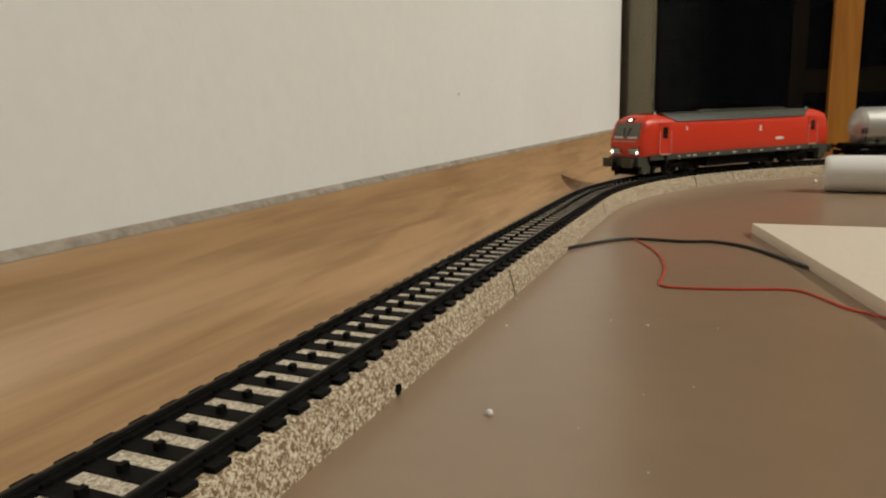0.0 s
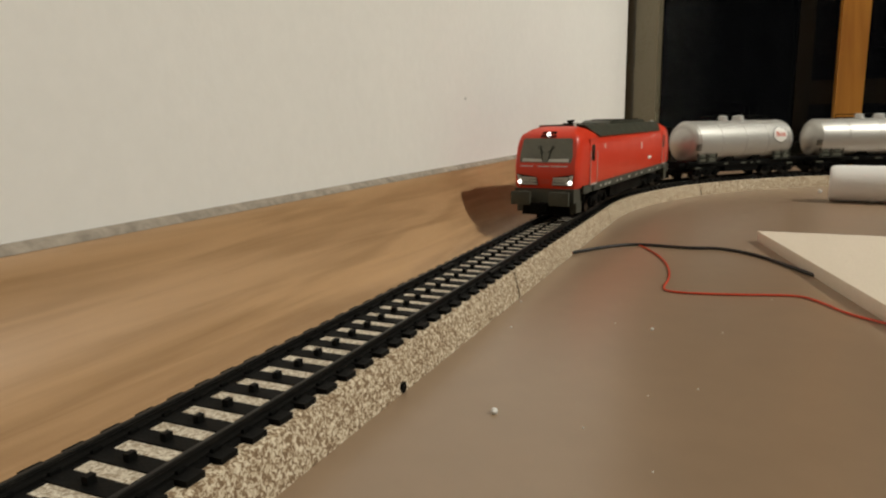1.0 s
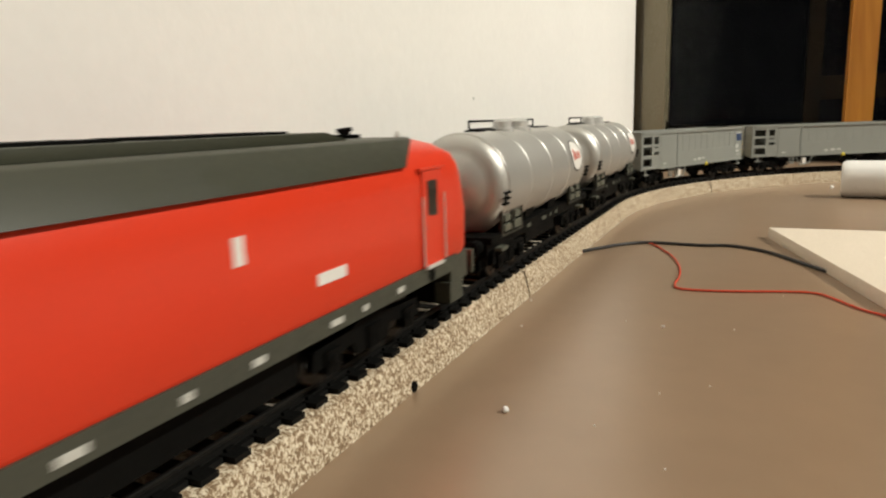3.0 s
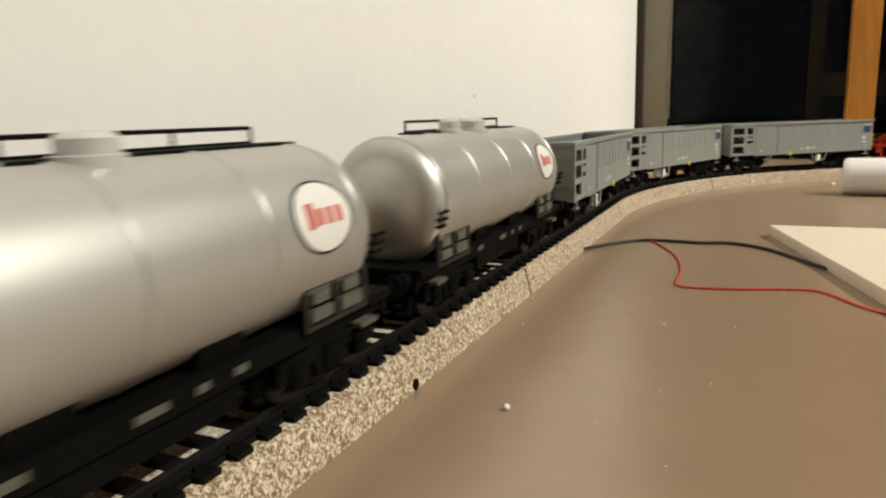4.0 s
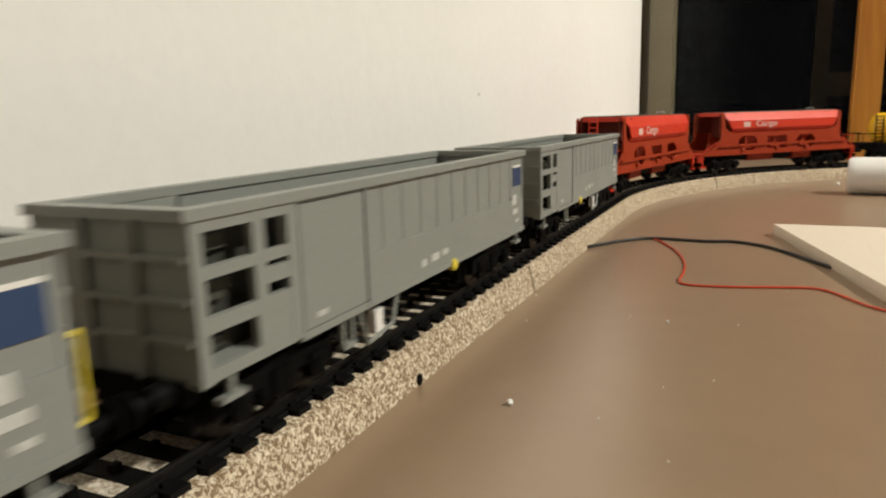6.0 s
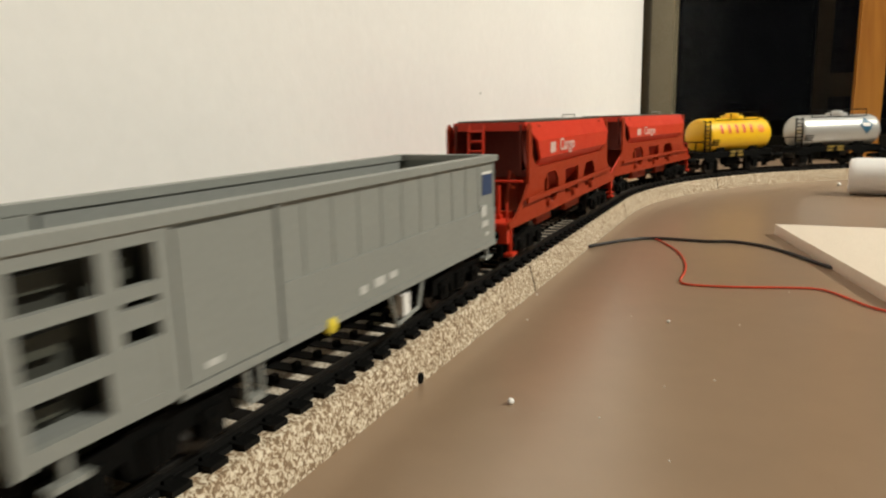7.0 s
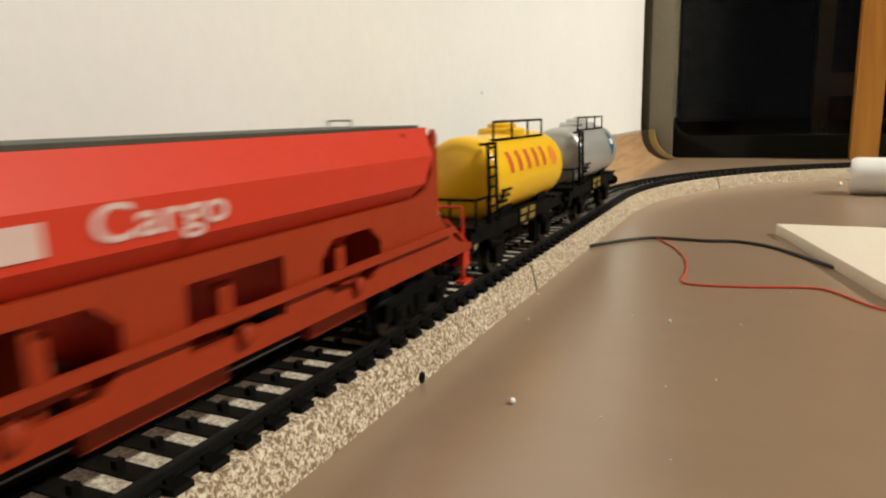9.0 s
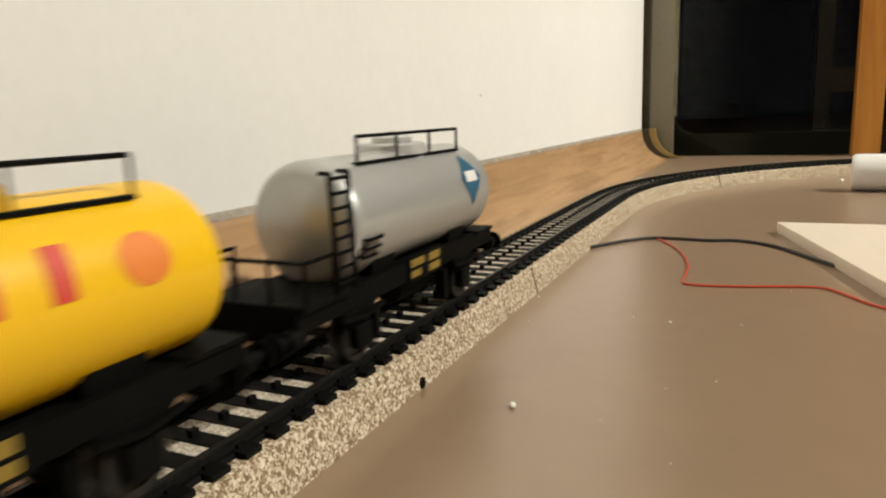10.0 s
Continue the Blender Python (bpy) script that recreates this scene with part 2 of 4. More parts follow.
# ---- the oval of track: distance along it to place and heading ----
R, S1, S0 = 321.5, 414.6, -560.0
TURN = math.pi * R


def track(s):
    """Place (mm) on the centre line and the way of growing s."""
    if s > S1 + TURN:
        return Vector((2 * R, S1 - (s - S1 - TURN), 0)), Vector((0, -1, 0))
    if s > S1:
        a = (s - S1) / R
        return Vector((R - R * math.cos(a), S1 + R * math.sin(a), 0)), Vector((math.sin(a), math.cos(a), 0))
    if s < S0:
        a = (S0 - s) / R
        return Vector((R - R * math.cos(a), S0 - R * math.sin(a), 0)), Vector((-math.sin(a), math.cos(a), 0))
    return Vector((0, s, 0)), Vector((0, 1, 0))


def sweep(bm, prof, stops):
    """Draw a closed profile (offset to the right, height) along the track."""
    rings = []
    for s in stops:
        p, d = track(s)
        side = Vector((d.y, -d.x, 0))
        rings.append([bm.verts.new((p + side * x + Vector((0, 0, z))) * MM) for x, z in prof])
    n = len(prof)
    fs = [bm.faces.new(rings[0]), bm.faces.new(rings[-1][::-1])]
    for ra, rb in zip(rings, rings[1:]):
        for i in range(n):
            fs.append(bm.faces.new((ra[i], rb[i], rb[(i + 1) % n], ra[(i + 1) % n])))
    bmesh.ops.recalc_face_normals(bm, faces=fs)


def stops(a, b):
    pts = [a]
    s = a
    while s < b - 1e-6:
        bent = s > S1 - 1e-6 or s < S0 - 1e-6
        nxt = s + (12 if bent else 60)
        for edge in (S0, S1, S1 + TURN):
            if s < edge - 1e-6 < nxt:
                nxt = edge
        s = min(b, nxt)
        pts.append(s)
    return pts


S_END = S1 + TURN + (S1 - S0) - 1.0
S_START = S0 - TURN + 1.0


# ---- the room ----
def slab(name, material, x0, x1, y0, y1, z0, z1, label, category, bevel=0.0):
    return tagged(part(name, boxes((x0, x1, y0, y1, z0, z1)), material, None, "", bevel), label, category, kind="structure")


slab("wall_west", "wall", -255, -55, -2600, 902, -760, 1700, "rough white painted plaster wall beside the table", "wall")
slab("wall_south", "room", -265, 3300, -2800, -2600, -760, 1700, "plain white painted room wall", "wall")
slab("wall_east", "room", 3300, 3500, -2800, 1150, -760, 1700, "plain white painted room wall", "wall")
slab("wall_north", "room", 1500, 3300, 950, 1150, -760, 1700, "plain white wall beside the window", "wall")
slab("wall_niche", "wall", -455, -255, 702, 1150, -760, 1700, "white plaster side of the window niche", "wall")
slab("ceiling", "room", -465, 3500, -2800, 1150, 1700, 1820, "plain white ceiling", "ceiling")
slab("floor", "floor", -465, 3500, -2800, 1150, -860, -760, "brown wooden floor", "floor")
slab("ground", "ground", -60000, 60000, 1152, 60000, -900, -870, "dark ground outside at night", "ground")


def cove_profile():
    """Concave upstand between table and wall."""
    pts = [(-54.8, TOP)]
    for k in range(13):
        a = math.pi / 2 * k / 12
        pts.append((-18.0 - 34.6 * math.sin(a), 34.2 - 34.9 * math.cos(a)))
    pts += [(-53.4, 35.2), (-54.8, 35.7)]
    return pts


def cove():
    ob = part("cove_upstand", made(prism, cove_profile(), -1300, 892), "oak", smooth=True)
    tagged(ob, "oak-look laminate upstand with a hollow curved face", "trim", kind="structure")
    part("end_seal", made(prism, [(x + 8.0, z + 1.0) if x > -54 else (x, z) for x, z in cove_profile()], 892.3, 897), "seal", ob, "dark rubber end strip")
    part("end_edge", made(prism, [(x + 15.0, z + 1.6) if x > -54 else (x, z) for x, z in cove_profile()], 897.3, 903), "gold", ob, "yellowish edge strip")
    bm = bmesh.new()
    prism(bm, [(-54.9, 35.0), (-52.5, 34.4), (-53.6, 35.7), (-54.9, 36.6)], -1300, 892)
    part("joint", bm, "joint", ob, "dusty grey joint along the wall")


cove()


def window():
    w = tagged(new("window_1"), "tall dark window at night with a pale frame", "window", kind="structure")
    part("window_frame", boxes((-255, -46, 926, 985, -760, 1700)), "frame", w, "olive beige painted stile", 9)
    part("inner_stile", boxes((-47, -20, 918, 975, -760, 1700)), "frame", w, "", 7)
    rail = bmesh.new()
    prism(rail, [(-20, -760), (1500, -760), (1500, 27), (4, 27)] + [(-20 + 24 * (1 - math.sin(a)), 51 - 24 * math.cos(a)) for a in (math.pi / 2 * k / 8 for k in range(9))], 939, 990)
    part("bottom_rail", rail, "rail_dark", w, "dark olive bottom rail with a rounded corner", 1.0)
    for x0, x1 in ((-18, 760), (764, 1500)):
        g = part("pane", boxes((x0, x1, 960, 964, 20, 1700)), "glass", w, "dark window pane")
        g.visible_shadow = False


glass = bpy.data.materials.new("window_glass")
glass.use_nodes = True
gp = glass.node_tree.nodes["Principled BSDF"]
gp.inputs["Transmission Weight"].default_value, gp.inputs["Roughness"].default_value, gp.inputs["IOR"].default_value = 1.0, 0.0, 1.16
gp.inputs["Base Color"].default_value = (0.9, 0.95, 0.93, 1)
M["glass"] = glass
window()


def wooden_post():
    ob = part("wooden_post", boxes((177.5, 204.5, 906, 934, TOP, 1690)), "post", None, "", 2.0)
    tagged(ob, "varnished orange pine post at the window", "post")


# added post and rail outside, standing in for a reflection in the pane
def post_reflection():
    ob = tagged(new("reflected_frame"), "dim brown post and rail built as a reflection in the glass", "timber frame")
    part("post", boxes((158, 181, 1300, 1335, -869, 1690)), "post_mirrored", ob, "", 2.0)
    part("rail", boxes((181, 700, 1308, 1328, 76, 114)), "post_mirrored", ob, "", 2.0)


wooden_post()
post_reflection()


def ceiling_lamp():
    lx, ly, lz = (c * 1000 for c in LAMP)
    ob = tagged(new("spot_lamp"), "ceiling spot lamp with a dark metal shade, lit", "lamp")
    body = tagged(part("shade", made(lathe, [(20, 40), (30, 36), (60, -40), (62, -40), (32, 38), (20, 44)], 28, "z"), "steel", ob, "dark metal cone shade", smooth=True))
    tilt = (Vector((0.05, 0.30, 0.0)) - Vector(LAMP)).to_track_quat("-Z", "Y").to_matrix().to_4x4()
    body.matrix_basis = Matrix.Translation(Vector(LAMP)) @ tilt @ Matrix.Translation((0, 0, 0.05))
    part("stem", made(lathe, [(7, lz + 92), (7, 1690), (45, 1692), (45, 1700)], 20, "z", (lx, ly, 0)), "steel", ob, smooth=True)


ceiling_lamp()


def table():
    t = tagged(new("table"), "large table with a brown grey laminate top", "table")
    part("tabletop", boxes((-54.9, 1100, -1350, 938, -32, TOP)), "table", t, "", 1.5)
    for x in (0, 1080):
        for y in (-1280, 860):
            part("leg", boxes((x - 30, x + 30, y - 30, y + 30, -760, -32)), "table", t, "", 2)


table()


# ---- the track ----
def track_oval():
    t = tagged(new("model_track"), "model railway track on speckled foam bedding, curving away", "railway track")
    prof = [(-16.2, TOP), (16.2, TOP), (16.0, 1.0), (14.3, 7.9), (13.2, 8.4), (-13.2, 8.4), (-14.3, 7.9), (-16.0, 1.0)]
    cuts = [S_START] + [224 + 180 * k for k in range(-5, 2)] + [S1 + R * math.pi / 6 * k for k in range(1, 7)] + [S_END]
    cuts[1:1] = [S0 - 120 - R * math.pi / 6 * k for k in range(4, 0, -1)]
    cuts = sorted(cuts)
    for a, b in zip(cuts, cuts[1:]):
        part("bed", made(sweep, prof, stops(a + 0.55, b - 0.55)), "bed", t, "cream and brown speckled foam bed", smooth=True)
    # black strip set in each gap paints the shade between two bed pieces
    for c in cuts[1:-1]:
        part("bed_joint", made(sweep, [(x * 0.985, z - 0.12 if z > 1 else z) for x, z in prof], [c - 0.5, c + 0.5]), "black", t, "black strip for the shade in a bed gap")
    part("ballast", made(sweep, [(-6.6, 8.3), (6.6, 8.3), (6.3, 9.15), (-6.3, 9.15)], stops(S_START, S_END)), "ballast", t, "pale fine ballast between the rails")
    # black strips hold both the plastic rail base and the shadow along it
    for x in (-8.6, 8.6):
        part("rail_strip", made(sweep, [(x - 2.3, 8.3), (x + 2.3, 8.3), (x + 2.0, 9.3), (x - 2.0, 9.3)], stops(S_START, S_END)), "sleeper", t, "black strip for the rail base and its shadow")
    for x in (-8.75, 8.75):
        rail = [(x + a, z - 0.3) for a, z in ((-1.1, 9.7), (1.1, 9.7), (1.1, 10.0), (0.35, 10.15), (0.35, 10.75), (0.55, 10.9), (0.5, 11.4), (0.35, 11.5),
                (-0.35, 11.5), (-0.5, 11.4), (-0.55, 10.9), (-0.35, 10.75), (-0.35, 10.15), (-1.1, 10.0))]
        part("rail", made(sweep, rail, stops(S_START, S_END)), "rail", t, "blackened metal rail")
    bm = bmesh.new()
    for y in (134.2,):
        lathe(bm, [(1.3, 15.0), (1.3, 16.4)], 12, "x", (0, y, 0.5))
    part("clip_hole", bm, "black", t, "small dark clip in the bed edge")
    for y in (216.5, 36.5):
        for x in (-8.75, 8.75):
            part("rail_joiner", boxes((x - 1.35, x + 1.35, y - 5, y + 5, 9.75, 10.6)), "wheel", t, "dull metal rail joiner")
    tip = boxes((-13.0, 13.0, -1.9, 1.9, 7.8, 9.45))
    for x in (-8.75, 8.75):
        for o in (-1.75, 1.15):
            box(tip, x + o, x + o + 0.6, -0.9, 0.9, 9.45, 10.05)
    box(tip, -0.6, 0.6, -0.8, 0.8, 9.45, 10.8)
    first = part("sleeper", tip, "sleeper", t)
    me = first.data
    step, k0 = 7.37, 65.7
    rest = []
    n_lo, n_hi = int((S_START - k0) / step) + 1, int((S_END - k0) / step)
    for k in range(n_lo, n_hi):
        p, d = track(k0 + k * step)
        m = Matrix.Translation(p * MM) @ Matrix.Rotation(math.atan2(-d.x, d.y), 4, "Z")
        if -50 <= k < 240:
            ob = first if k == -50 else new("sleeper", me)
            ob.parent = t
            ob.matrix_basis = m
        else:
            rest.append(m)
    verts, faces = [], []
    base = [v.co.copy() for v in me.vertices]
    for m in rest:
        o = len(verts)
        verts += [m @ v for v in base]
        faces += [[o + i for i in f.vertices] for f in me.polygons]
    far = bpy.data.meshes.new("far_sleepers")
    far.from_pydata(verts, [], faces)
    far.materials.append(M["sleeper"])
    ob = new("far_sleepers", far)
    ob.parent = t
    ob["kind"] = "stuff"
    return t


# ---- loose things on the table ----
def plywood_board():
    ob = part("plywood_board", made(prism, [(0, 0), (71, -292), (280, -292), (212, 2)], 0, 5.2, "z"), "board", None, "", 0.4)
    ob.matrix_basis = pose(0.0932, 0.3680, TOP * MM)
    tagged(ob, "thin cream plywood board lying on the table", "board")


def white_tube():
    ob = tagged(new("white_tube"), "white rounded plastic tube lying on the table", "tube")
    part("body", made(lathe, [(9.5, 0), (11.6, 0.6), (12.6, 2.4), (12.8, 5), (12.8, 120), (11.5, 124), (8, 125)], 40, "x", (0, 0, 12.8)), "tube", ob, smooth=True)
    part("cap", made(lathe, [(9.0, 125.2), (10.5, 126), (10.5, 139), (9, 141)], 32, "x", (0, 0, 12.8)), "tube", ob, "white cap", smooth=True)
    ob.matrix_basis = pose(0.1420, 0.5560, TOP * MM, 0, 0, -6)


def wire(name, pts, material, width, label):
    cu = bpy.data.curves.new(name, "CURVE")
    cu.dimensions, cu.bevel_depth, cu.bevel_resolution = "3D", width / 2 * MM, 3
    sp = cu.splines.new("NURBS")
    sp.points.add(len(pts) - 1)
    for p, q in zip(sp.points, pts):
        p.co = (*(Vector(q) * MM), 1)
    sp.use_endpoint_u, sp.order_u, sp.resolution_u = True, 3, 8
    cu.materials.append(M[material])
    tagged(new(name, cu), label, "wire")


def table_things():
    plywood_board()
    white_tube()
    wire("black_wire", [(15.8, 305, 0.1)] + [(x, y, -0.05) for x, y in ((18, 311), (22, 317), (28, 327), (37, 336), (45, 337.5), (56, 336), (66, 335), (75, 339), (85, 334), (94, 325), (102, 310), (109, 297), (115, 287), (124, 280))], "wireblack", 1.45, "thin black wire running from the track")
    wire("red_wire", [(15.3, 303, -0.1), (17.6, 312.4, -0.4), (21.6, 319.2, -0.4), (27.4, 329.2, -0.4), (36, 338.4, -0.4), (42, 337.2, -0.4), (48, 324, -0.3), (55, 308, -0.3), (60, 286, -0.3), (61.5, 268, -0.3), (60.5, 254, -0.3), (63, 248, -0.3), (79, 250, -0.3), (98, 256, -0.3), (106, 257, -0.3), (111, 250, -0.3), (116, 240, -0.3), (121, 234, -0.3), (140, 221, -0.3)], "wirered", 0.8, "thin red wire lying on the table")
    for x, y, r in ((39.2, 131.0, 0.75), (63.0, 202.0, 0.5), (142, 612, 1.6), (82, 206, 0.25), (78, 160, 0.22), (68, 152, 0.2), (52, 205, 0.2), (24, 190, 0.3), (18.2, 219, 0.35), (96, 250, 0.22), (58, 131, 0.2), (73, 118, 0.2)):
        bm = bmesh.new()
        bmesh.ops.create_icosphere(bm, subdivisions=2, radius=r * MM)
        for v in bm.verts:
            v.co *= 1 + 0.25 * noise.noise(v.co * 2500 + Vector((x, y, 0)))
        ob = part("crumb", bm, "crumb", None, "", smooth=True)
        ob.location = (x * MM, y * MM, (TOP + r * 0.85) * MM)
        tagged(ob, "small white polystyrene crumb on the table", "crumb", "crumbs on the table")
    # a nick in the plaster
    bm = bmesh.new()
    bmesh.ops.create_icosphere(bm, subdivisions=2, radius=1.4 * MM)
    ob = part("wall_nick", bm, "palegrey", None, smooth=True)
    ob.matrix_basis = Matrix.Translation((-0.055, 0.355, 0.0715)) @ Matrix.Diagonal((0.25, 1.1, 0.6, 1))
    tagged(ob, "small grey nick in the white plaster", "mark", kind="structure")


# ---- running gear ----
def wheelset(parent, y, r=5.4):
    bm = bmesh.new()
    for s in (-1, 1):
        lathe(bm, [(r * 0.62, s * 9.9), (r * 0.7, s * 9.6), (r * 0.72, s * 9.9), (r, s * 9.9), (r, s * 7.6), (r + 1.0, s * 7.3), (r + 0.9, s * 6.7), (r * 0.5, s * 6.8)], 24, "x")
        for k in range(4):
            a = math.pi / 2 * k
            lathe(bm, [(0.7, s * 9.5), (0.7, s * 10.0)], 8, "x", (0, r * 0.42 * math.cos(a), r * 0.42 * math.sin(a)))
    lathe(bm, [(1.2, -6.8), (1.2, 6.8)], 12, "x")
    ob = part("wheelset", bm, "wheel", parent, "dark metal wheels on an axle", smooth=True)
    ob.matrix_basis = pose(0, y * MM, r * MM)
    WHEELS.append((ob, y, r))
    return ob


def bogie(parent, y, base=21.0, r=5.4, material="black", wide=12.2):
    bm = bmesh.new()
    for s in (-1, 1):
        prism(bm, [(-base / 2 - 6, 4.5), (-base / 2 - 5, 8.5), (-base / 4, 9.2), (-base / 6, 10), (base / 6, 10), (base / 4, 9.2), (base / 2 + 5, 8.5), (base / 2 + 6, 4.5), (base / 2 + 2, 4.5), (base / 4, 6.2),
                   (base / 5, 3.2), (-base / 5, 3.2), (-base / 4, 6.2), (-base / 2 - 2, 4.5)], s * (wide - 1.2), s * (wide + 0.6), "x")
    box(bm, -wide, wide, -3, 3, 6, 10.2)
    ob = part("bogie", bm, material, parent, "black bogie frame", smooth=True)
    ob.matrix_basis = pose(0, y * MM, 0)
    BOGIES.append((ob, y))
    for s in (-1, 1):
        for o in (-1, 1):
            bm = boxes((s * wide - 1.2, s * wide + 1.4, o * base / 2 - 2.3, o * base / 2 + 2.3, 3.0, 7.6))
            lathe(bm, [(1.5, s * (wide + 1.2)), (1.3, s * (wide + 1.9))], 12, "x", (0, o * base / 2, 5.4))
            part("axle_box", bm, material, ob, smooth=True)
            part("guard", boxes((s * 8 - 0.8, s * 8 + 0.8, o * (base / 2 + 6.4) - 0.7, o * (base / 2 + 6.4) + 0.7, 2.6, 6.2)), material, ob)
        for k in (-1.6, 0.0, 1.6):
            part("spring", made(lathe, [(1.0, 3.4), (1.0, 8.2)], 10, "z", (s * (wide + 0.6), k, 0)), material, ob, smooth=True)
    for o in (-1, 1):
        wheelset(ob, o * base / 2, r)
    return ob


def buffers(thing, half, z=11.6, material="black", rect=False, depth=7.0):
    for e in (-1, 1):
        for s in (-1, 1):
            bm = bmesh.new()
            y1 = e * half
            if rect:
                box(bm, s * 10 - 5.2, s * 10 + 5.2, min(y1, y1 - e * 1.6), max(y1, y1 - e * 1.6), z - 3.4, z + 3.4)
                lathe(bm, [(2.6, y1 - e * 1.6), (2.6, y1 - e * (depth - 2)), (3.4, y1 - e * (depth - 2)), (3.4, y1 - e * depth)], 16, "y", (s * 10, 0, z))
                ob = part("buffer", bm, material, thing, "", 0.4)
            else:
                lathe(bm, [(1.5, y1), (2.6, y1 - e * 0.2), (2.7, y1 - e * 0.9), (1.1, y1 - e * 1.2), (1.1, y1 - e * (depth - 3)), (1.9, y1 - e * (depth - 3)), (2.2, y1 - e * depth)], 18, "y", (s * 10, 0, z))
                ob = part("buffer", bm, material, thing, "", smooth=True)
        bm = boxes((-2.2, 2.2, min(e * (half - 8), e * (half - 1)), max(e * (half - 8), e * (half - 1)), 5.4, 8.4))
        box(bm, -4.2, 4.2, min(e * (half - 1), e * (half + 1.2)), max(e * (half - 1), e * (half + 1.2)), 4.6, 8.8)
        box(bm, -0.8, 0.8, min(e * (half - 1), e * (half + 1.0)), max(e * (half - 1), e * (half + 1.0)), 1.6, 4.6)
        part("coupler", bm, "black", thing, "black coupler", 0.3)


WHEELS, BOGIES, TRAIN = [], [], []


def vehicle(name, label, category, u, pivot, group=""):
    """u: place in the train (mm), pivot: half the distance of its bogies or axles."""
    ob = tagged(new(name), label, category, group)
    TRAIN.append((ob, u, pivot))
    return ob


# ---- locomotive ----
def loco_shell(bm):
    half = [(16.2, 15.4), (17.1, 17.2), (17.2, 27.0), (17.15, 36.0), (16.7, 39.5), (15.4, 42.4), (12.6, 45.0), (8.0, 46.4)]

    def lean(z):
        return 0.9 * max(0, 22 - z) / 6 + max(0.0, (z - 26.5)) * 0.30 + max(0, z - 41) ** 2 * 0.24
    stations = [(0.0, 0.90), (0.7, 0.94), (2.2, 0.972), (6.0, 0.992), (14.0, 1.0)]
    rows = []
    for e in (-1, 1):
        part_rows = []
        for back, k in stations:
            row = []
            for s in (1, -1):
                pts = half if s == 1 else half[::-1]
                for x, z in pts:
                    f = min(1.0, back / 14.0)
                    y = -107.0 + back + lean(z) * (1 - f * 0.0)
                    y = min(y, -80.0 + back * 0.1)
                    row.append(bm.verts.new(Vector((s * x * (k if z < 44 else k ** 2), y if e == -1 else -y, z)) * MM))
            part_rows.append(row)
        rows += part_rows if e == -1 else part_rows[::-1]
    n = len(half) * 2
    for a, b in zip(rows, rows[1:]):
        for i in range(n):
            bm.faces.new((a[i], a[(i + 1) % n], b[(i + 1) % n], b[i]))
    for row in (rows[0], rows[-1]):
        for i in range(len(half) - 1):
            bm.faces.new((row[i], row[i + 1], row[n - 2 - i], row[n - 1 - i]))
    bmesh.ops.recalc_face_normals(bm, faces=bm.faces[:])


def nose_y(z):
    return -107.0 + 0.9 * max(0, 22 - z) / 6 + max(0.0, (z - 26.5)) * 0.30 + max(0, z - 41) ** 2 * 0.24


def nose_plate(bm, e, pts, lift, thick=0.5):
    """A plate lying on the leaning front: outline of (x, z)."""
    a = [bm.verts.new(Vector((x, e * -(nose_y(z) - lift), z)) * MM) for x, z in pts]
    b = [bm.verts.new(Vector((x, e * -(nose_y(z) - lift + thick), z)) * MM) for x, z in pts]
    fs = [bm.faces.new(a), bm.faces.new(b[::-1])]
    n = len(pts)
    for i in range(n):
        fs.append(bm.faces.new((a[i], b[i], b[(i + 1) % n], a[(i + 1) % n])))
    bmesh.ops.recalc_face_normals(bm, faces=fs)


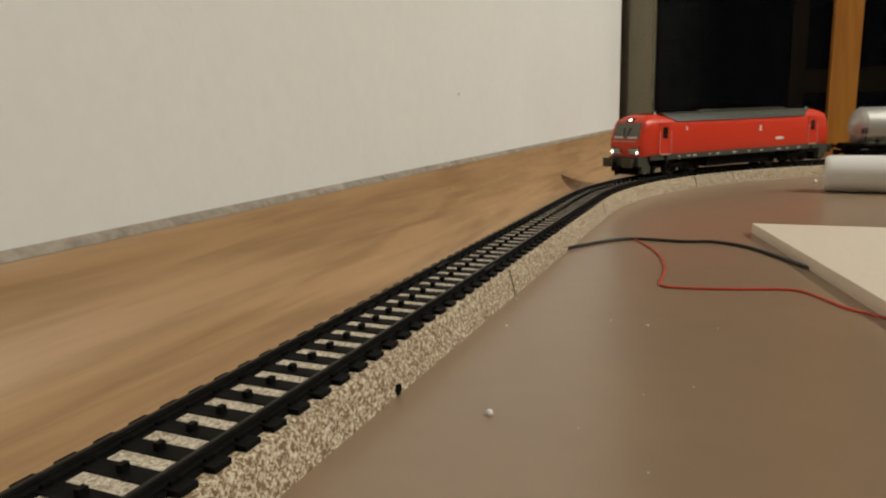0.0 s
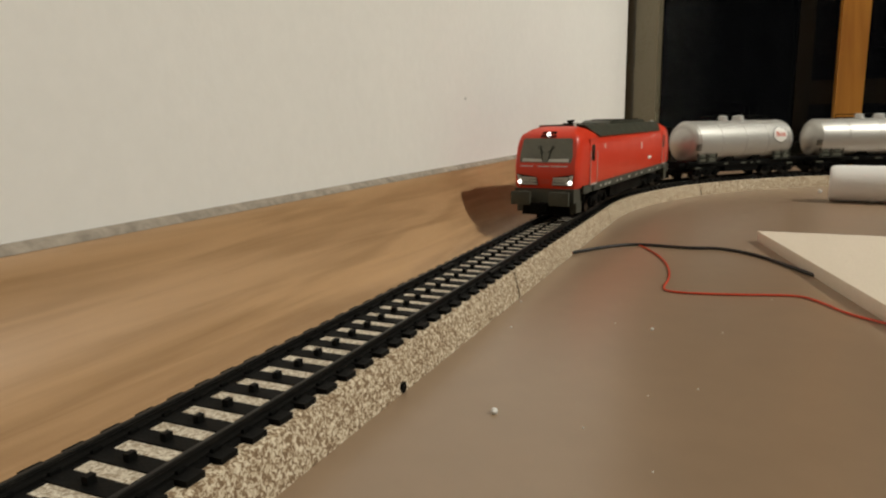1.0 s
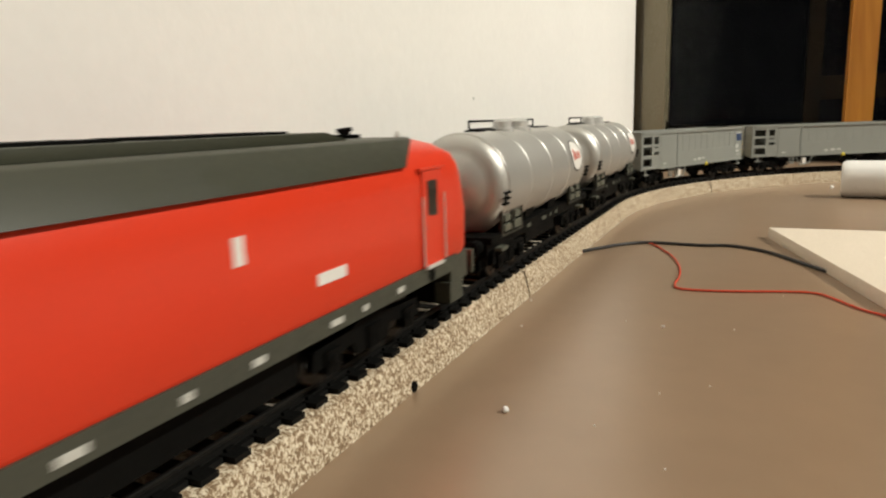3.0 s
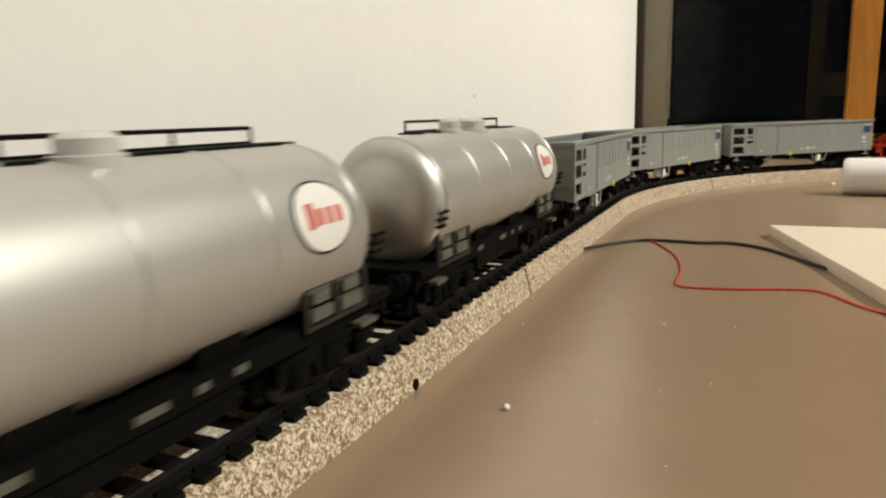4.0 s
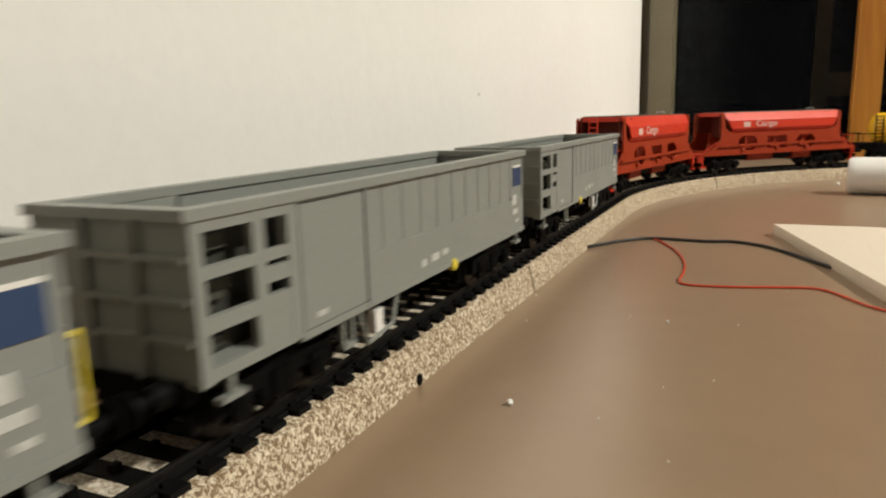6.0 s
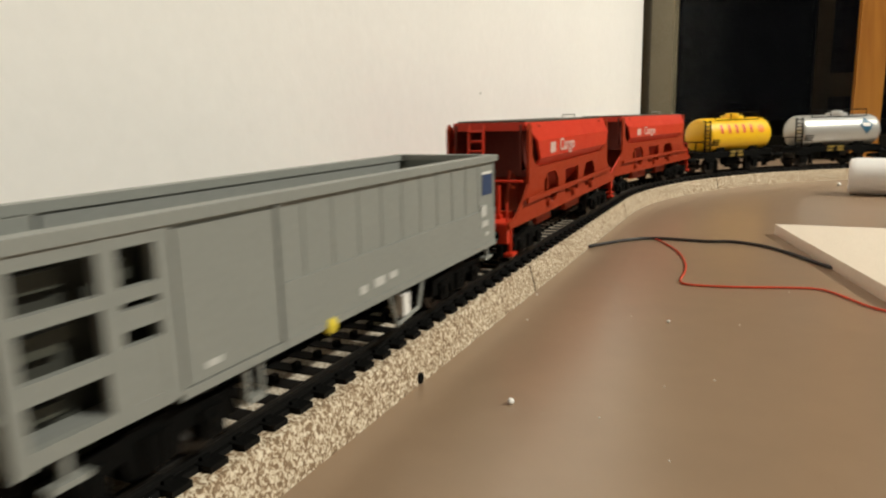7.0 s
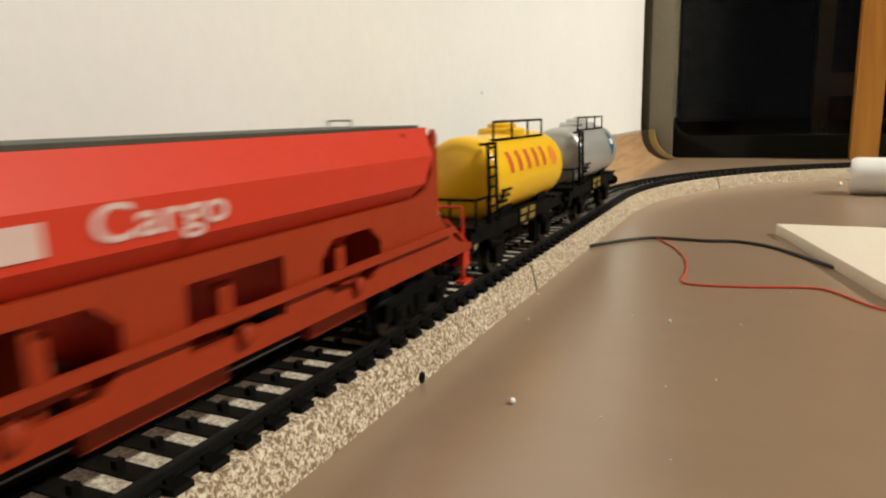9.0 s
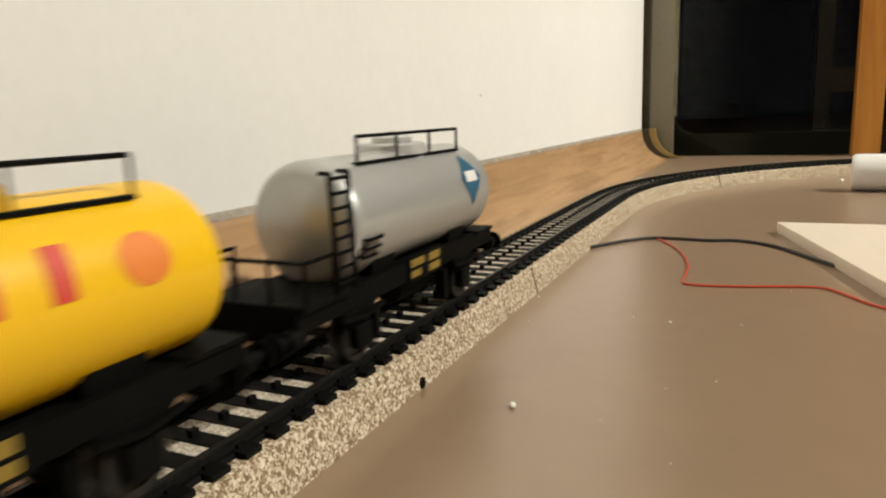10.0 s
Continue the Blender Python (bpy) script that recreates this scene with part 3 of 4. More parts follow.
def locomotive():
    v = vehicle("locomotive", "bright red model diesel locomotive with a dark roof", "locomotive", -343.6, 62.0)
    body = part("body", made(loco_shell), "red", v, "glossy red body shell", smooth=True)
    # roof cover
    bm = bmesh.new()
    rp = [(17.45, 40.7), (13.2, 46.3), (12.0, 47.1), (-12.0, 47.1), (-13.2, 46.3), (-17.45, 40.7)]
    rows = []
    for e in (-1, 1):
        for back in ((0,) if e == -1 else (0,)):
            rows.append([bm.verts.new(Vector((x, e * (72 + (z - 40.7) * 1.9), z)) * MM) for x, z in rp])
    n = len(rp)
    fs = [bm.faces.new(rows[0]), bm.faces.new(rows[1][::-1])]
    for i in range(n):
        fs.append(bm.faces.new((rows[0][i], rows[1][i], rows[1][(i + 1) % n], rows[0][(i + 1) % n])))
    bmesh.ops.recalc_face_normals(bm, faces=fs)
    part("roof", bm, "olive", v, "dark olive grey roof", 0.3)
    bm = bmesh.new()
    prism(bm, [(-28, 47.1), (-20, 49.0), (56, 49.0), (64, 47.1)], -8.5, 8.5, "x")
    part("roof_hood", bm, "olive", v, "", 0.3)
    for y0, y1 in ((-12, 10), (16, 46)):
        part("roof_grille", boxes((-6.8, 6.8, y0, y1, 49.0, 49.5)), "black", v, "black roof grille", 0.15)
    for y in (-50, -41):
        part("roof_panel", boxes((-9, 9, y, y + 7, 47.1, 47.5)), "sole", v, "", 0.15)
    for y, sx in ((-78, 3), (80, -3)):
        bm = boxes((sx - 4, sx + 4, y - 0.8, y + 0.8, 47.1, 48.0), (sx - 1.0, sx + 1.0, y - 1.0, y + 1.0, 48.0, 49.4))
        bar(bm, (sx - 2.0, y, 48.9), (sx + 2.0, y, 49.3), 1.1, 8)
        part("roof_horn", bm, "black", v, "black roof horn", 0.15)
    for e in (-1, 1):
        part("aerial", made(lathe, [(1.0, 45.9), (0.8, 47.4), (0.2, 48.6)], 10, "z", (8, e * 86, 0)), "palegrey", v, "pale aerial", smooth=True)
        # windscreen
        ws = part("windscreen", made(nose_plate, e, [(-13.2, 28.6), (13.2, 28.6), (13.9, 31.6), (13.0, 39.9), (12.2, 40.7), (-12.2, 40.7), (-13.0, 39.9), (-13.9, 31.6)], 0.25), "glassdark", v, "dark cab windscreen")
        for x in (-1, 1):
            part("sun_blind", made(nose_plate, e, [(x * 1.5, 29.0), (x * 12.2, 29.0), (x * 12.0, 30.7), (x * 2.0, 30.3)][::x], 0.4, 0.2), "palegrey", ws, "pale dash edge behind the glass")
            bm = bmesh.new()
            bar(bm, (x * 1.5, e * -(nose_y(29.6) - 0.7), 29.6), (x * 3.2, e * -(nose_y(37) - 0.7), 37), 0.35)
            bar(bm, (x * 1.2, e * -(nose_y(33.5) - 0.8), 33.5), (x * 4.6, e * -(nose_y(36.5) - 0.8), 36.5), 0.3)
            part("wiper", bm, "black", v)
            # lamp clusters
            grille = part("front_grille", made(nose_plate, e, [(x * 3.6, 17.0), (x * 14.2, 16.8), (x * 14.8, 22.8), (x * 4.4, 21.2)][::x], 0.25, 0.5), "black", v, "dark grille panel")
            for k in range(3):
                z0 = 17.3 + k * 1.42
                part("grille_slat", made(nose_plate, e, [(x * (3.9 + k * 0.2), z0), (x * 12.2, z0), (x * 12.4, z0 + 1.1 + k * 0.12), (x * (4.1 + k * 0.2), z0 + 0.95)][::x], 0.5, 0.4), "palegrey", grille, "silver slat")
            part("lamp_bezel", made(nose_plate, e, [(x * 12.5, 17.2), (x * 14.1, 17.1), (x * 14.6, 22.5), (x * 12.9, 22.1)][::x], 0.45, 0.4), "palegrey", grille, "silver lamp surround")
            yb = e * -(nose_y(18.6) - 0.5)
            part("headlight", made(lathe, [(0.85, yb), (0.8, yb + e * 0.5), (0.4, yb + e * 0.7)], 16, "y", (x * 13.3, 0, 18.6)), "lampon" if e == -1 else "lampred", v, "glowing lamp", smooth=True)
            part("tail_lens", made(lathe, [(1.1, yb), (0.7, yb + e * 0.5)], 14, "y", (x * 13.6, 0, 21.2)), "clear", v, smooth=True)
            part("handrail", made(bar, (x * 3.5 if x > 0 else -12.5, e * -(nose_y(27.0) - 0.9), 26.8), (x * 3.5 + 8.5 if x > 0 else -6, e * -(nose_y(27.0) - 0.9), 26.8), 0.5), "palegrey", v, "thin grab rail")
        part("handrail", made(bar, (-3.4, e * -(nose_y(27.0) - 0.9), 26.8), (2.6, e * -(nose_y(27.0) - 0.9), 26.8), 0.5), "palegrey", v, "thin grab rail")
        # top lamp on the brow
        part("top_lamp_panel", made(nose_plate, e, [(-4.2, 41.4), (4.2, 41.4), (3.4, 44.0), (-3.4, 44.0)], 0.3, 0.8), "black", v, "black lamp panel")
        part("top_headlight", made(lathe, [(0.85, e * -(nose_y(42.6) + 0.3)), (0.8, e * -(nose_y(42.6) - 0.9)), (0.4, e * -(nose_y(42.6) - 1.1))], 14, "y", (0, 0, 42.6)), "lampon" if e == -1 else "clear", v, "glowing top lamp", smooth=True)
        part("badge", made(nose_plate, e, [(-2.4, 17.6), (2.4, 17.6), (2.4, 20.2), (-2.4, 20.2)], 0.15, 0.3), "redprint", v, "dull red badge panel")
        # beam, plough
        y0, y1 = sorted((e * 97.5, e * 108.1))
        part("buffer_beam", boxes((-15.6, 15.6, y0, y1, 8.2, 15.3)), "sole", v, "olive grey buffer beam", 0.8)
        for x in (-1, 1):
            part("corner_step", boxes((x * 13.6 - 2.2, x * 13.6 + 2.2, min(e * 96.5, e * 104.5), max(e * 96.5, e * 104.5), 3.0, 8.6)), "sole", v, "grey corner step", 0.5)
        part("plough", made(prism, [(-13, 1.4), (13, 1.4), (12, 8.2), (-12, 8.2)], e * 100, e * 105), "black", v, "black snow plough", 0.3)
        # doors
        for s in (-1, 1):
            xs = sorted((s * 17.0, s * 17.45))
            yd = e * 84.0
            d = part("cab_door", boxes((*xs, yd - 4.9, yd + 4.9, 16.4, 39.2)), "red", v, "red cab door", 0.25)
            xs2 = sorted((s * 17.3, s * 17.6))
            part("door_window", made(prism, [(yd - 2.3, 28.8), (yd + 2.1, 28.2), (yd + 2.5, 28.8), (yd + 2.5, 36.4), (yd + 2.0, 36.9), (yd - 2.0, 36.9), (yd - 2.5, 36.4)], *xs2, "x"), "doorglass", d, "dark door window")
            for o in (-5.7, 5.7):
                part("handrail", made(bar, (s * 18.0, yd + o, 17.0), (s * 18.0, yd + o, 33.5), 0.4), "palegrey", v, "pale vertical handrail")
            part("door_step", boxes((*sorted((s * 16.6, s * 18.2)), yd - 4.5, yd + 4.5, 16.0, 16.7)), "palegrey", v, "pale step edge")
            part("step_well", made(lathe, [(1.6, s * 16.9), (1.6, s * 17.45)], 16, "x", (0, yd - e * 1, 14.0)), "black", v, "dark round step hole", smooth=True)
            part("drip_rail", boxes((*sorted((s * 16.9, s * 17.7)), yd - 6.5, yd + 6.5, 39.4, 40.0)), "red", v)
    for s in (-1, 1):
        xs = sorted((s * 16.2, s * 17.25))
        part("sole_bar", boxes((*xs, -98, 98, 12.4, 16.3)), "sole", v, "dusty olive grey sole bar", 0.3)
        for k, y in enumerate((-70, -61, -55, -38, -30, -12, 6, 20, 41, 52, 66)):
            part("tie_mark", boxes((*sorted((s * 17.2, s * 17.4)), y, y + 2.0 + (k % 3), 13.6, 14.8)), "palegrey", v, "small pale panel")
        for y, z, w, h in ((18, 30, 2.2, 4.5), (38, 22.2, 9, 2.2), (-63, 34, 1.5, 2.6)):
            part("side_print", boxes((*sorted((s * 17.15, s * 17.32)), y, y + w, z, z + h)), "white", v, "small white print")
    part("underframe", boxes((-13, 13, -36, 36, 4.2, 12.4)), "black", v, "black tanks under the frame", 0.8)
    part("floor_pan", boxes((-15.8, 15.8, -98, 98, 11.8, 16.2)), "black", v)
    for e in (-1, 1):
        bogie(v, e * 62.0, 31.0, 6.6, "black", 13.0)
    buffers(v, 114.4, 11.0, "sole", True, 7.0)


# ---- large silver tank wagons ----
def tank_prof(r, y0, y1, dish, shoulder=4.5):
    """Half outline of a tank with shallow dished ends and rounded shoulders."""
    pts = []
    flat = r - shoulder
    for k in range(8):
        x = max(0.25, flat * k / 8)
        pts.append((x, y0 + dish * (x / flat) ** 2))
    for k in range(9):
        a = math.pi / 2 * k / 8
        pts.append((flat + shoulder * math.sin(a), y0 + dish + shoulder * 1.15 * (1 - math.cos(a)) * 0.9 + 0.45 * k / 8))
    return pts + [(rr, y1 + y0 - yy) for rr, yy in pts[::-1]]


def step_bracket(parent, radius, zc, y, s0, s1, side, n=3, w=4.2):
    """The black three-rung step on the tank's flank."""
    bm = bmesh.new()

    def at(yy, s, lift):
        a = s / radius
        return (side * (radius + lift) * math.cos(a), yy, zc + (radius + lift) * math.sin(a))
    for k in range(n):
        s = s0 + (s1 - s0) * k / (n - 1)
        bar(bm, at(y, s, 0.7), at(y + w, s, 0.7), 0.8)
        for yy in (y, y + w):
            bar(bm, at(yy, s, -0.2), at(yy, s, 0.7), 0.7)
    bar(bm, at(y, s0, 0.8), at(y, s1, 0.8), 0.7)
    part("step_bracket", bm, "black", parent, "black step bracket")


def big_tank(u):
    v = vehicle("tank_wagon", "large silver model tank wagon on a black frame", "tank wagon", u, 42.0, "silver tank wagons")
    r, zc = 16.6, 29.0
    t = part("tank", made(lathe, tank_prof(r, -60.5, 60.5, 4.2, 5.2), 56, "y", (0, 0, zc)), "silver", v, "silver painted tank", smooth=True)
    for y in (-51.5, -28, -1.5, 24, 49.5):
        part("weld_ring", made(lathe, [(r - 0.3, y - 0.7), (r + 0.2, y - 0.35), (r + 0.32, y), (r + 0.2, y + 0.35), (r - 0.3, y + 0.7)], 56, "y", (0, 0, zc)), "ring", t, "raised ring", smooth=True)
    # round sign near the rear, with plain bars for its word
    bm = bmesh.new()
    wrap_oval(bm, r, zc, 38.0, 4.6, 8.8, 6.9, 0.14)
    sign = part("round_sign", bm, "black", v, "white oval sign with a dark rim")
    bm = bmesh.new()
    wrap_oval(bm, r, zc, 38.0, 4.6, 8.2, 6.4, 0.22)
    part("sign_face", bm, "white", sign, "white sign face")
    bm = bmesh.new()
    for k, w in enumerate((2.4, 2.0, 2.0, 2.0)):
        y0 = 32.6 + k * 2.9
        wrap_block(bm, r, zc, y0, y0 + w, 3.0 - (0.4 if k == 0 else 0), 6.0 + (1.2 if k == 0 else 0), 0.3, 0.06)
    part("sign_bar", bm, "sign_red", sign, "faded red bars on the sign")
    step_bracket(v, r, zc, -57.0, -5.2, -1.6, 1)
    step_bracket(v, r, zc, 53.0, -5.2, -1.6, 1)
    # walkway and domes
    part("walkway", boxes((-6.5, -0.5, -33, 53, 45.6, 46.2)), "black", v, "black walkway strip")
    bm = bmesh.new()
    for y in (-30, -4, 26, 46):
        bar(bm, (-5.8, y, 45.8), (-5.8, y, 49.2), 0.7)
    bar(bm, (-5.8, -30, 49.2), (-5.8, 46, 49.2), 0.8)
    bar(bm, (-5.8, -30, 46.4), (-5.8, 46, 46.4), 0.6)
    part("railing", bm, "black", v, "thin black railing")
    for y, w in ((-13, 3.4), (4.5, 4.4)):
        part("dome", made(lathe, [(w + 0.8, 44.5), (w + 0.8, 46.4), (w, 46.6), (w, 48.8), (w * 0.8, 49.6), (w * 0.4, 49.8)], 20, "z", (0.5, y, 0)), "clear", v, "clear grey dome", smooth=True)
    # frame
    part("frame", boxes((-12.6, 12.6, -62, 62, 9.6, 13.6)), "black", v, "black wagon frame", 0.4)
    for y in (-44, -15, 15, 44):
        part("saddle", made(prism, [(-11, 13.4), (11, 13.4), (11.8, 17.5), (-11.8, 17.5)], y - 5, y + 5), "black", v, "black tank saddle")
    for e in (-1, 1):
        # platform and plate are coloured black to carry the underframe's shadow
        part("end_platform", boxes((-14.5, 14.5, min(e * 54, e * 63.5), max(e * 54, e * 63.5), 12.2, 14.2)), "black", v, "black end platform", 0.3)
        part("buffer_plate", boxes((-13.0, 13.0, min(e * 62.2, e * 63.6), max(e * 62.2, e * 63.6), 8.8, 13.4)), "black", v, "buffer plate, black as underframe shadow", 0.2)
        for s in (-1, 1):
            # olive rack of data plates beside the saddle
            x0, x1 = sorted((s * 13.4, s * 14.3))
            y0 = -53 if e == -1 else 33
            bm = boxes((x0, x1, y0, y0 + 21, 12.6, 13.4), (x0, x1, y0, y0 + 1.2, 12.6, 21), (x0, x1, y0 + 9.5, y0 + 10.7, 12.6, 21), (x0, x1, y0 + 20, y0 + 21, 12.6, 21), (x0, x1, y0, y0 + 21, 20.3, 21.2))
            rack = part("plate_rack", bm, "rack_shade", v, "olive plate rack, darkened as shadow", 0.15)
            for yy, zz, w, h in ((2, 14.2, 6.5, 2.2), (2.6, 17.4, 5.2, 2.0), (11.6, 14.0, 7.4, 2.6), (12.4, 17.6, 5.6, 2.2)):
                part("data_plate", boxes((x0 + s * 0.15, x1 + s * 0.15, y0 + yy, y0 + yy + w, zz, zz + h)), "rack", rack, "grey data plate", 0.15)
            part("low_step", boxes((*sorted((s * 12.6, s * 15.2)), min(e * 50, e * 56), max(e * 50, e * 56), 8.8, 9.8)), "rack", v, "grey step", 0.2)
    for s in (-1, 1):
        for y, w in ((-22, 4), (-3, 5.5), (8, 2.5), (16, 3)):
            part("side_print", boxes((*sorted((s * 12.6, s * 12.8)), y, y + w, 11.0, 12.3)), "rack", v, "small pale print")
        part("brake_gear", boxes((*sorted((s * 6, s * 11.5)), -20, 18, 5.0, 9.8)), "black", v, "black brake gear", 0.5)
    for e in (-1, 1):
        bogie(v, e * 42.0, 21.0, 5.4)
    buffers(v, 70.0, 11.4)


# ---- grey open wagons ----
def gondola(u, shift=0.0, tag=14.8):
    v = vehicle("open_wagon", "grey high-sided open model wagon, empty", "open wagon", u, 51.5, "grey open wagons")
    L = 72.6
    part("floor", boxes((-15.2, 15.2, -L + 1, L - 1, 13.0, 14.6)), "greyin", v, "grey wagon floor")
    for s in (-1, 1):
        def X(a, b):
            return sorted((s * a, s * b))
        # wall: a deep bay at the front end, plain sheet behind it
        wall = part("side_wall", boxes((*X(14.2, 15.6), -48, L - 0.8, 12.9, 36.6), (*X(10.2, 10.8), -L + 1, -48, 13.2, 36.6), (*X(10.2, 15.2), -48.6, -48, 13.2, 36.6)), "grey", v, "grey side wall")
        # added sheet over the grey bay wall, its dark colour standing for shade
        part("bay_back", boxes((*X(10.82, 11.2), -L + 1.2, -48.7, 13.4, 36.3)), "bay_shade", wall, "sheet coloured as the open bay's shade")
        part("inner_face", boxes((*X(13.9, 14.18), -47.5, L - 1.4, 14.6, 36.4)), "greyin", wall)
        # proud frame round the bay openings
        bays = [(*X(14.9, 16.2), -L + 0.4, -L + 2.6, 12.3, 36.6), (*X(14.9, 16.2), -59.6, -56.8, 12.9, 36.6), (*X(14.9, 16.2), -51.2, -48.4, 12.9, 36.6)]
        for z0, z1 in ((12.6, 14.6), (19.8, 22.2), (27.8, 29.6), (34.6, 36.6)):
            bays.append((*X(14.9, 16.15), -L + 0.6, -50, z0, z1))
        bays.append((*X(14.9, 16.1), -57, -51, 24.2, 26.8))
        bays.append((*X(14.9, 16.1), -57, -51, 13, 19.8))
        part("bay_frame", boxes(*bays), "grey", wall, "grey frame of the end bay", 0.2)
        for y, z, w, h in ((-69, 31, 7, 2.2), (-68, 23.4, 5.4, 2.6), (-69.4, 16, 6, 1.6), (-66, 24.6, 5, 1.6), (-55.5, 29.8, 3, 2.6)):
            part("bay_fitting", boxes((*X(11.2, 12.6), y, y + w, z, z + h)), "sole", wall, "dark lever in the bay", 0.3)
        # doors and ribs
        for y0, y1 in ((-48.0, -27.0),):
            part("side_door", boxes((*X(15.3, 16.0), y0 + 0.2, y1 - 0.2, 13.6, 35.6)), "grey", wall, "flat grey door", 0.25)
        part("door_post", boxes((*X(15.3, 16.35), -27.0, -26.2, 12.2, 36.2)), "greyin", wall)
        for k in range(10):
            y = -19.5 + k * 8.8
            part("rib", boxes((*X(15.4, 15.74), y, y + 0.6, 23.2, 36.2)), "grey", wall, "", 0.15)
        part("lower_panel", boxes((*X(15.2, 15.95), -26, L - 0.8, 13.0, 23.0)), "grey", wall, "", 0.2)
        part("sill", boxes((*X(15.2, 16.2), -49, L - 0.6, 12.0, 13.4)), "grey", wall, "", 0.2)
        part("rim", boxes((*X(13.4, 16.55), -L - 0.2, L + 0.2, 36.4, 38.1)), "grey", v, "thick grey rim", 0.35)
        # prints and tags
        part("blue_panel", boxes((*X(15.5, 15.8), 62.6, 70.0, 27.2, 33.0)), "blue", wall, "blue panel")
        part("white_panel", boxes((*X(15.5, 15.79), 62.6, 70.0, 33.05, 33.7)), "white", wall, "white panel")
        for y, z, w, h in ((61, 21.4, 4, 3), (61.4, 18.4, 5, 1.6), (-3, 15.2, 2.6, 1.6), (2.4, 15.4, 4.2, 1.8), (8.6, 15.8, 3.4, 1.4), (64, 15.6, 2.6, 1.0), (-44, 15, 3, 1)):
            part("print", boxes((*X(15.7, 16.08), y, y + w, z, z + h)), "faint", wall, "faint white print")
        part("tag", made(lathe, [(1.5, s * 15.4), (1.5, s * 16.6), (1.1, s * 16.9)], 14, "x", (0, tag, 12.2)), "yellowtag", v, "yellow tag", smooth=True)
        # brake frame below the sill
        bm = bmesh.new()
        bar(bm, (s * 15.2, -13.5 + shift, 12.6), (s * 15.6, -17.0 + shift, 6.0), 1.0)
        bar(bm, (s * 15.6, -17.0 + shift, 6.0), (s * 15.6, -27 + shift, 4.6), 1.0)
        bar(bm, (s * 15.6, -27 + shift, 4.6), (s * 15.4, -30 + shift, 12.4), 0.9)
        part("brake_hanger", bm, "grey", v, "grey bent rod under the sill")
        part("brake_valve", boxes((*X(13.4, 15.4), -23.6 + shift, -20.4 + shift, 5.6, 10.4)), "white", v, "white block", 0.3)
        part("foot_step", boxes((*X(14.2, 16.0), -36, -32, 6.0, 7.0), (*X(14.8, 15.6), -36, -35.2, 6.5, 13), (*X(14.8, 15.6), -32.8, -32, 6.5, 13)), "grey", v, "grey foot step")
        for y in (-66, 66):
            part("corner_step", boxes((*X(14.4, 16.2), y - 2.6, y + 2.6, 8.6, 9.4), (*X(15.0, 15.8), y - 0.5, y + 0.5, 9, 12.6)), "grey", v, "grey corner step")
    for e in (-1, 1):
        def Y(a, b):
            return sorted((e * a, e * b))
        end = part("end_wall", boxes((-15.8, 15.8, *Y(L - 1.6, L - 0.6), 12.4, 36.6)), "grey", v, "grey end wall")
        for z in (18.5, 24.5, 30.6):
            part("end_rib", boxes((-15.2, 15.2, *Y(L - 0.7, L + 0.2), z, z + 1.0)), "grey", end, "", 0.2)
        for x in (-5.2, 5.2):
            part("end_post", boxes((x - 0.8, x + 0.8, *Y(L - 0.7, L + 0.3), 12.6, 36.4)), "grey", end, "", 0.2)
        part("end_rim", boxes((-16.55, 16.55, *Y(L - 2.6, L + 0.6), 36.42, 38.12)), "grey", v, "", 0.35)
        part("beam", boxes((-13, 13, *Y(L - 2.4, L + 0.4), 9.4, 13.0)), "black", v, "black buffer beam", 0.3)
    bm = bmesh.new()
    bar(bm, (14.6, L + 1.2, 15.0), (14.6, L + 1.2, 26.0), 0.8)
    for z in (15.0, 26.0):
        bar(bm, (14.6, L - 0.6, z), (14.6, L + 1.2, z), 0.8)
    part("grab_iron", bm, "yellowtag", v, "yellow grab iron")
    part("frame", boxes((-7, 7, -L + 2, L - 2, 8.4, 13)), "black", v, "black centre frame")
    for e in (-1, 1):
        bogie(v, e * 51.5, 20.7, 5.3)
    buffers(v, 80.6, 11.4)


# ---- red hopper wagons ----


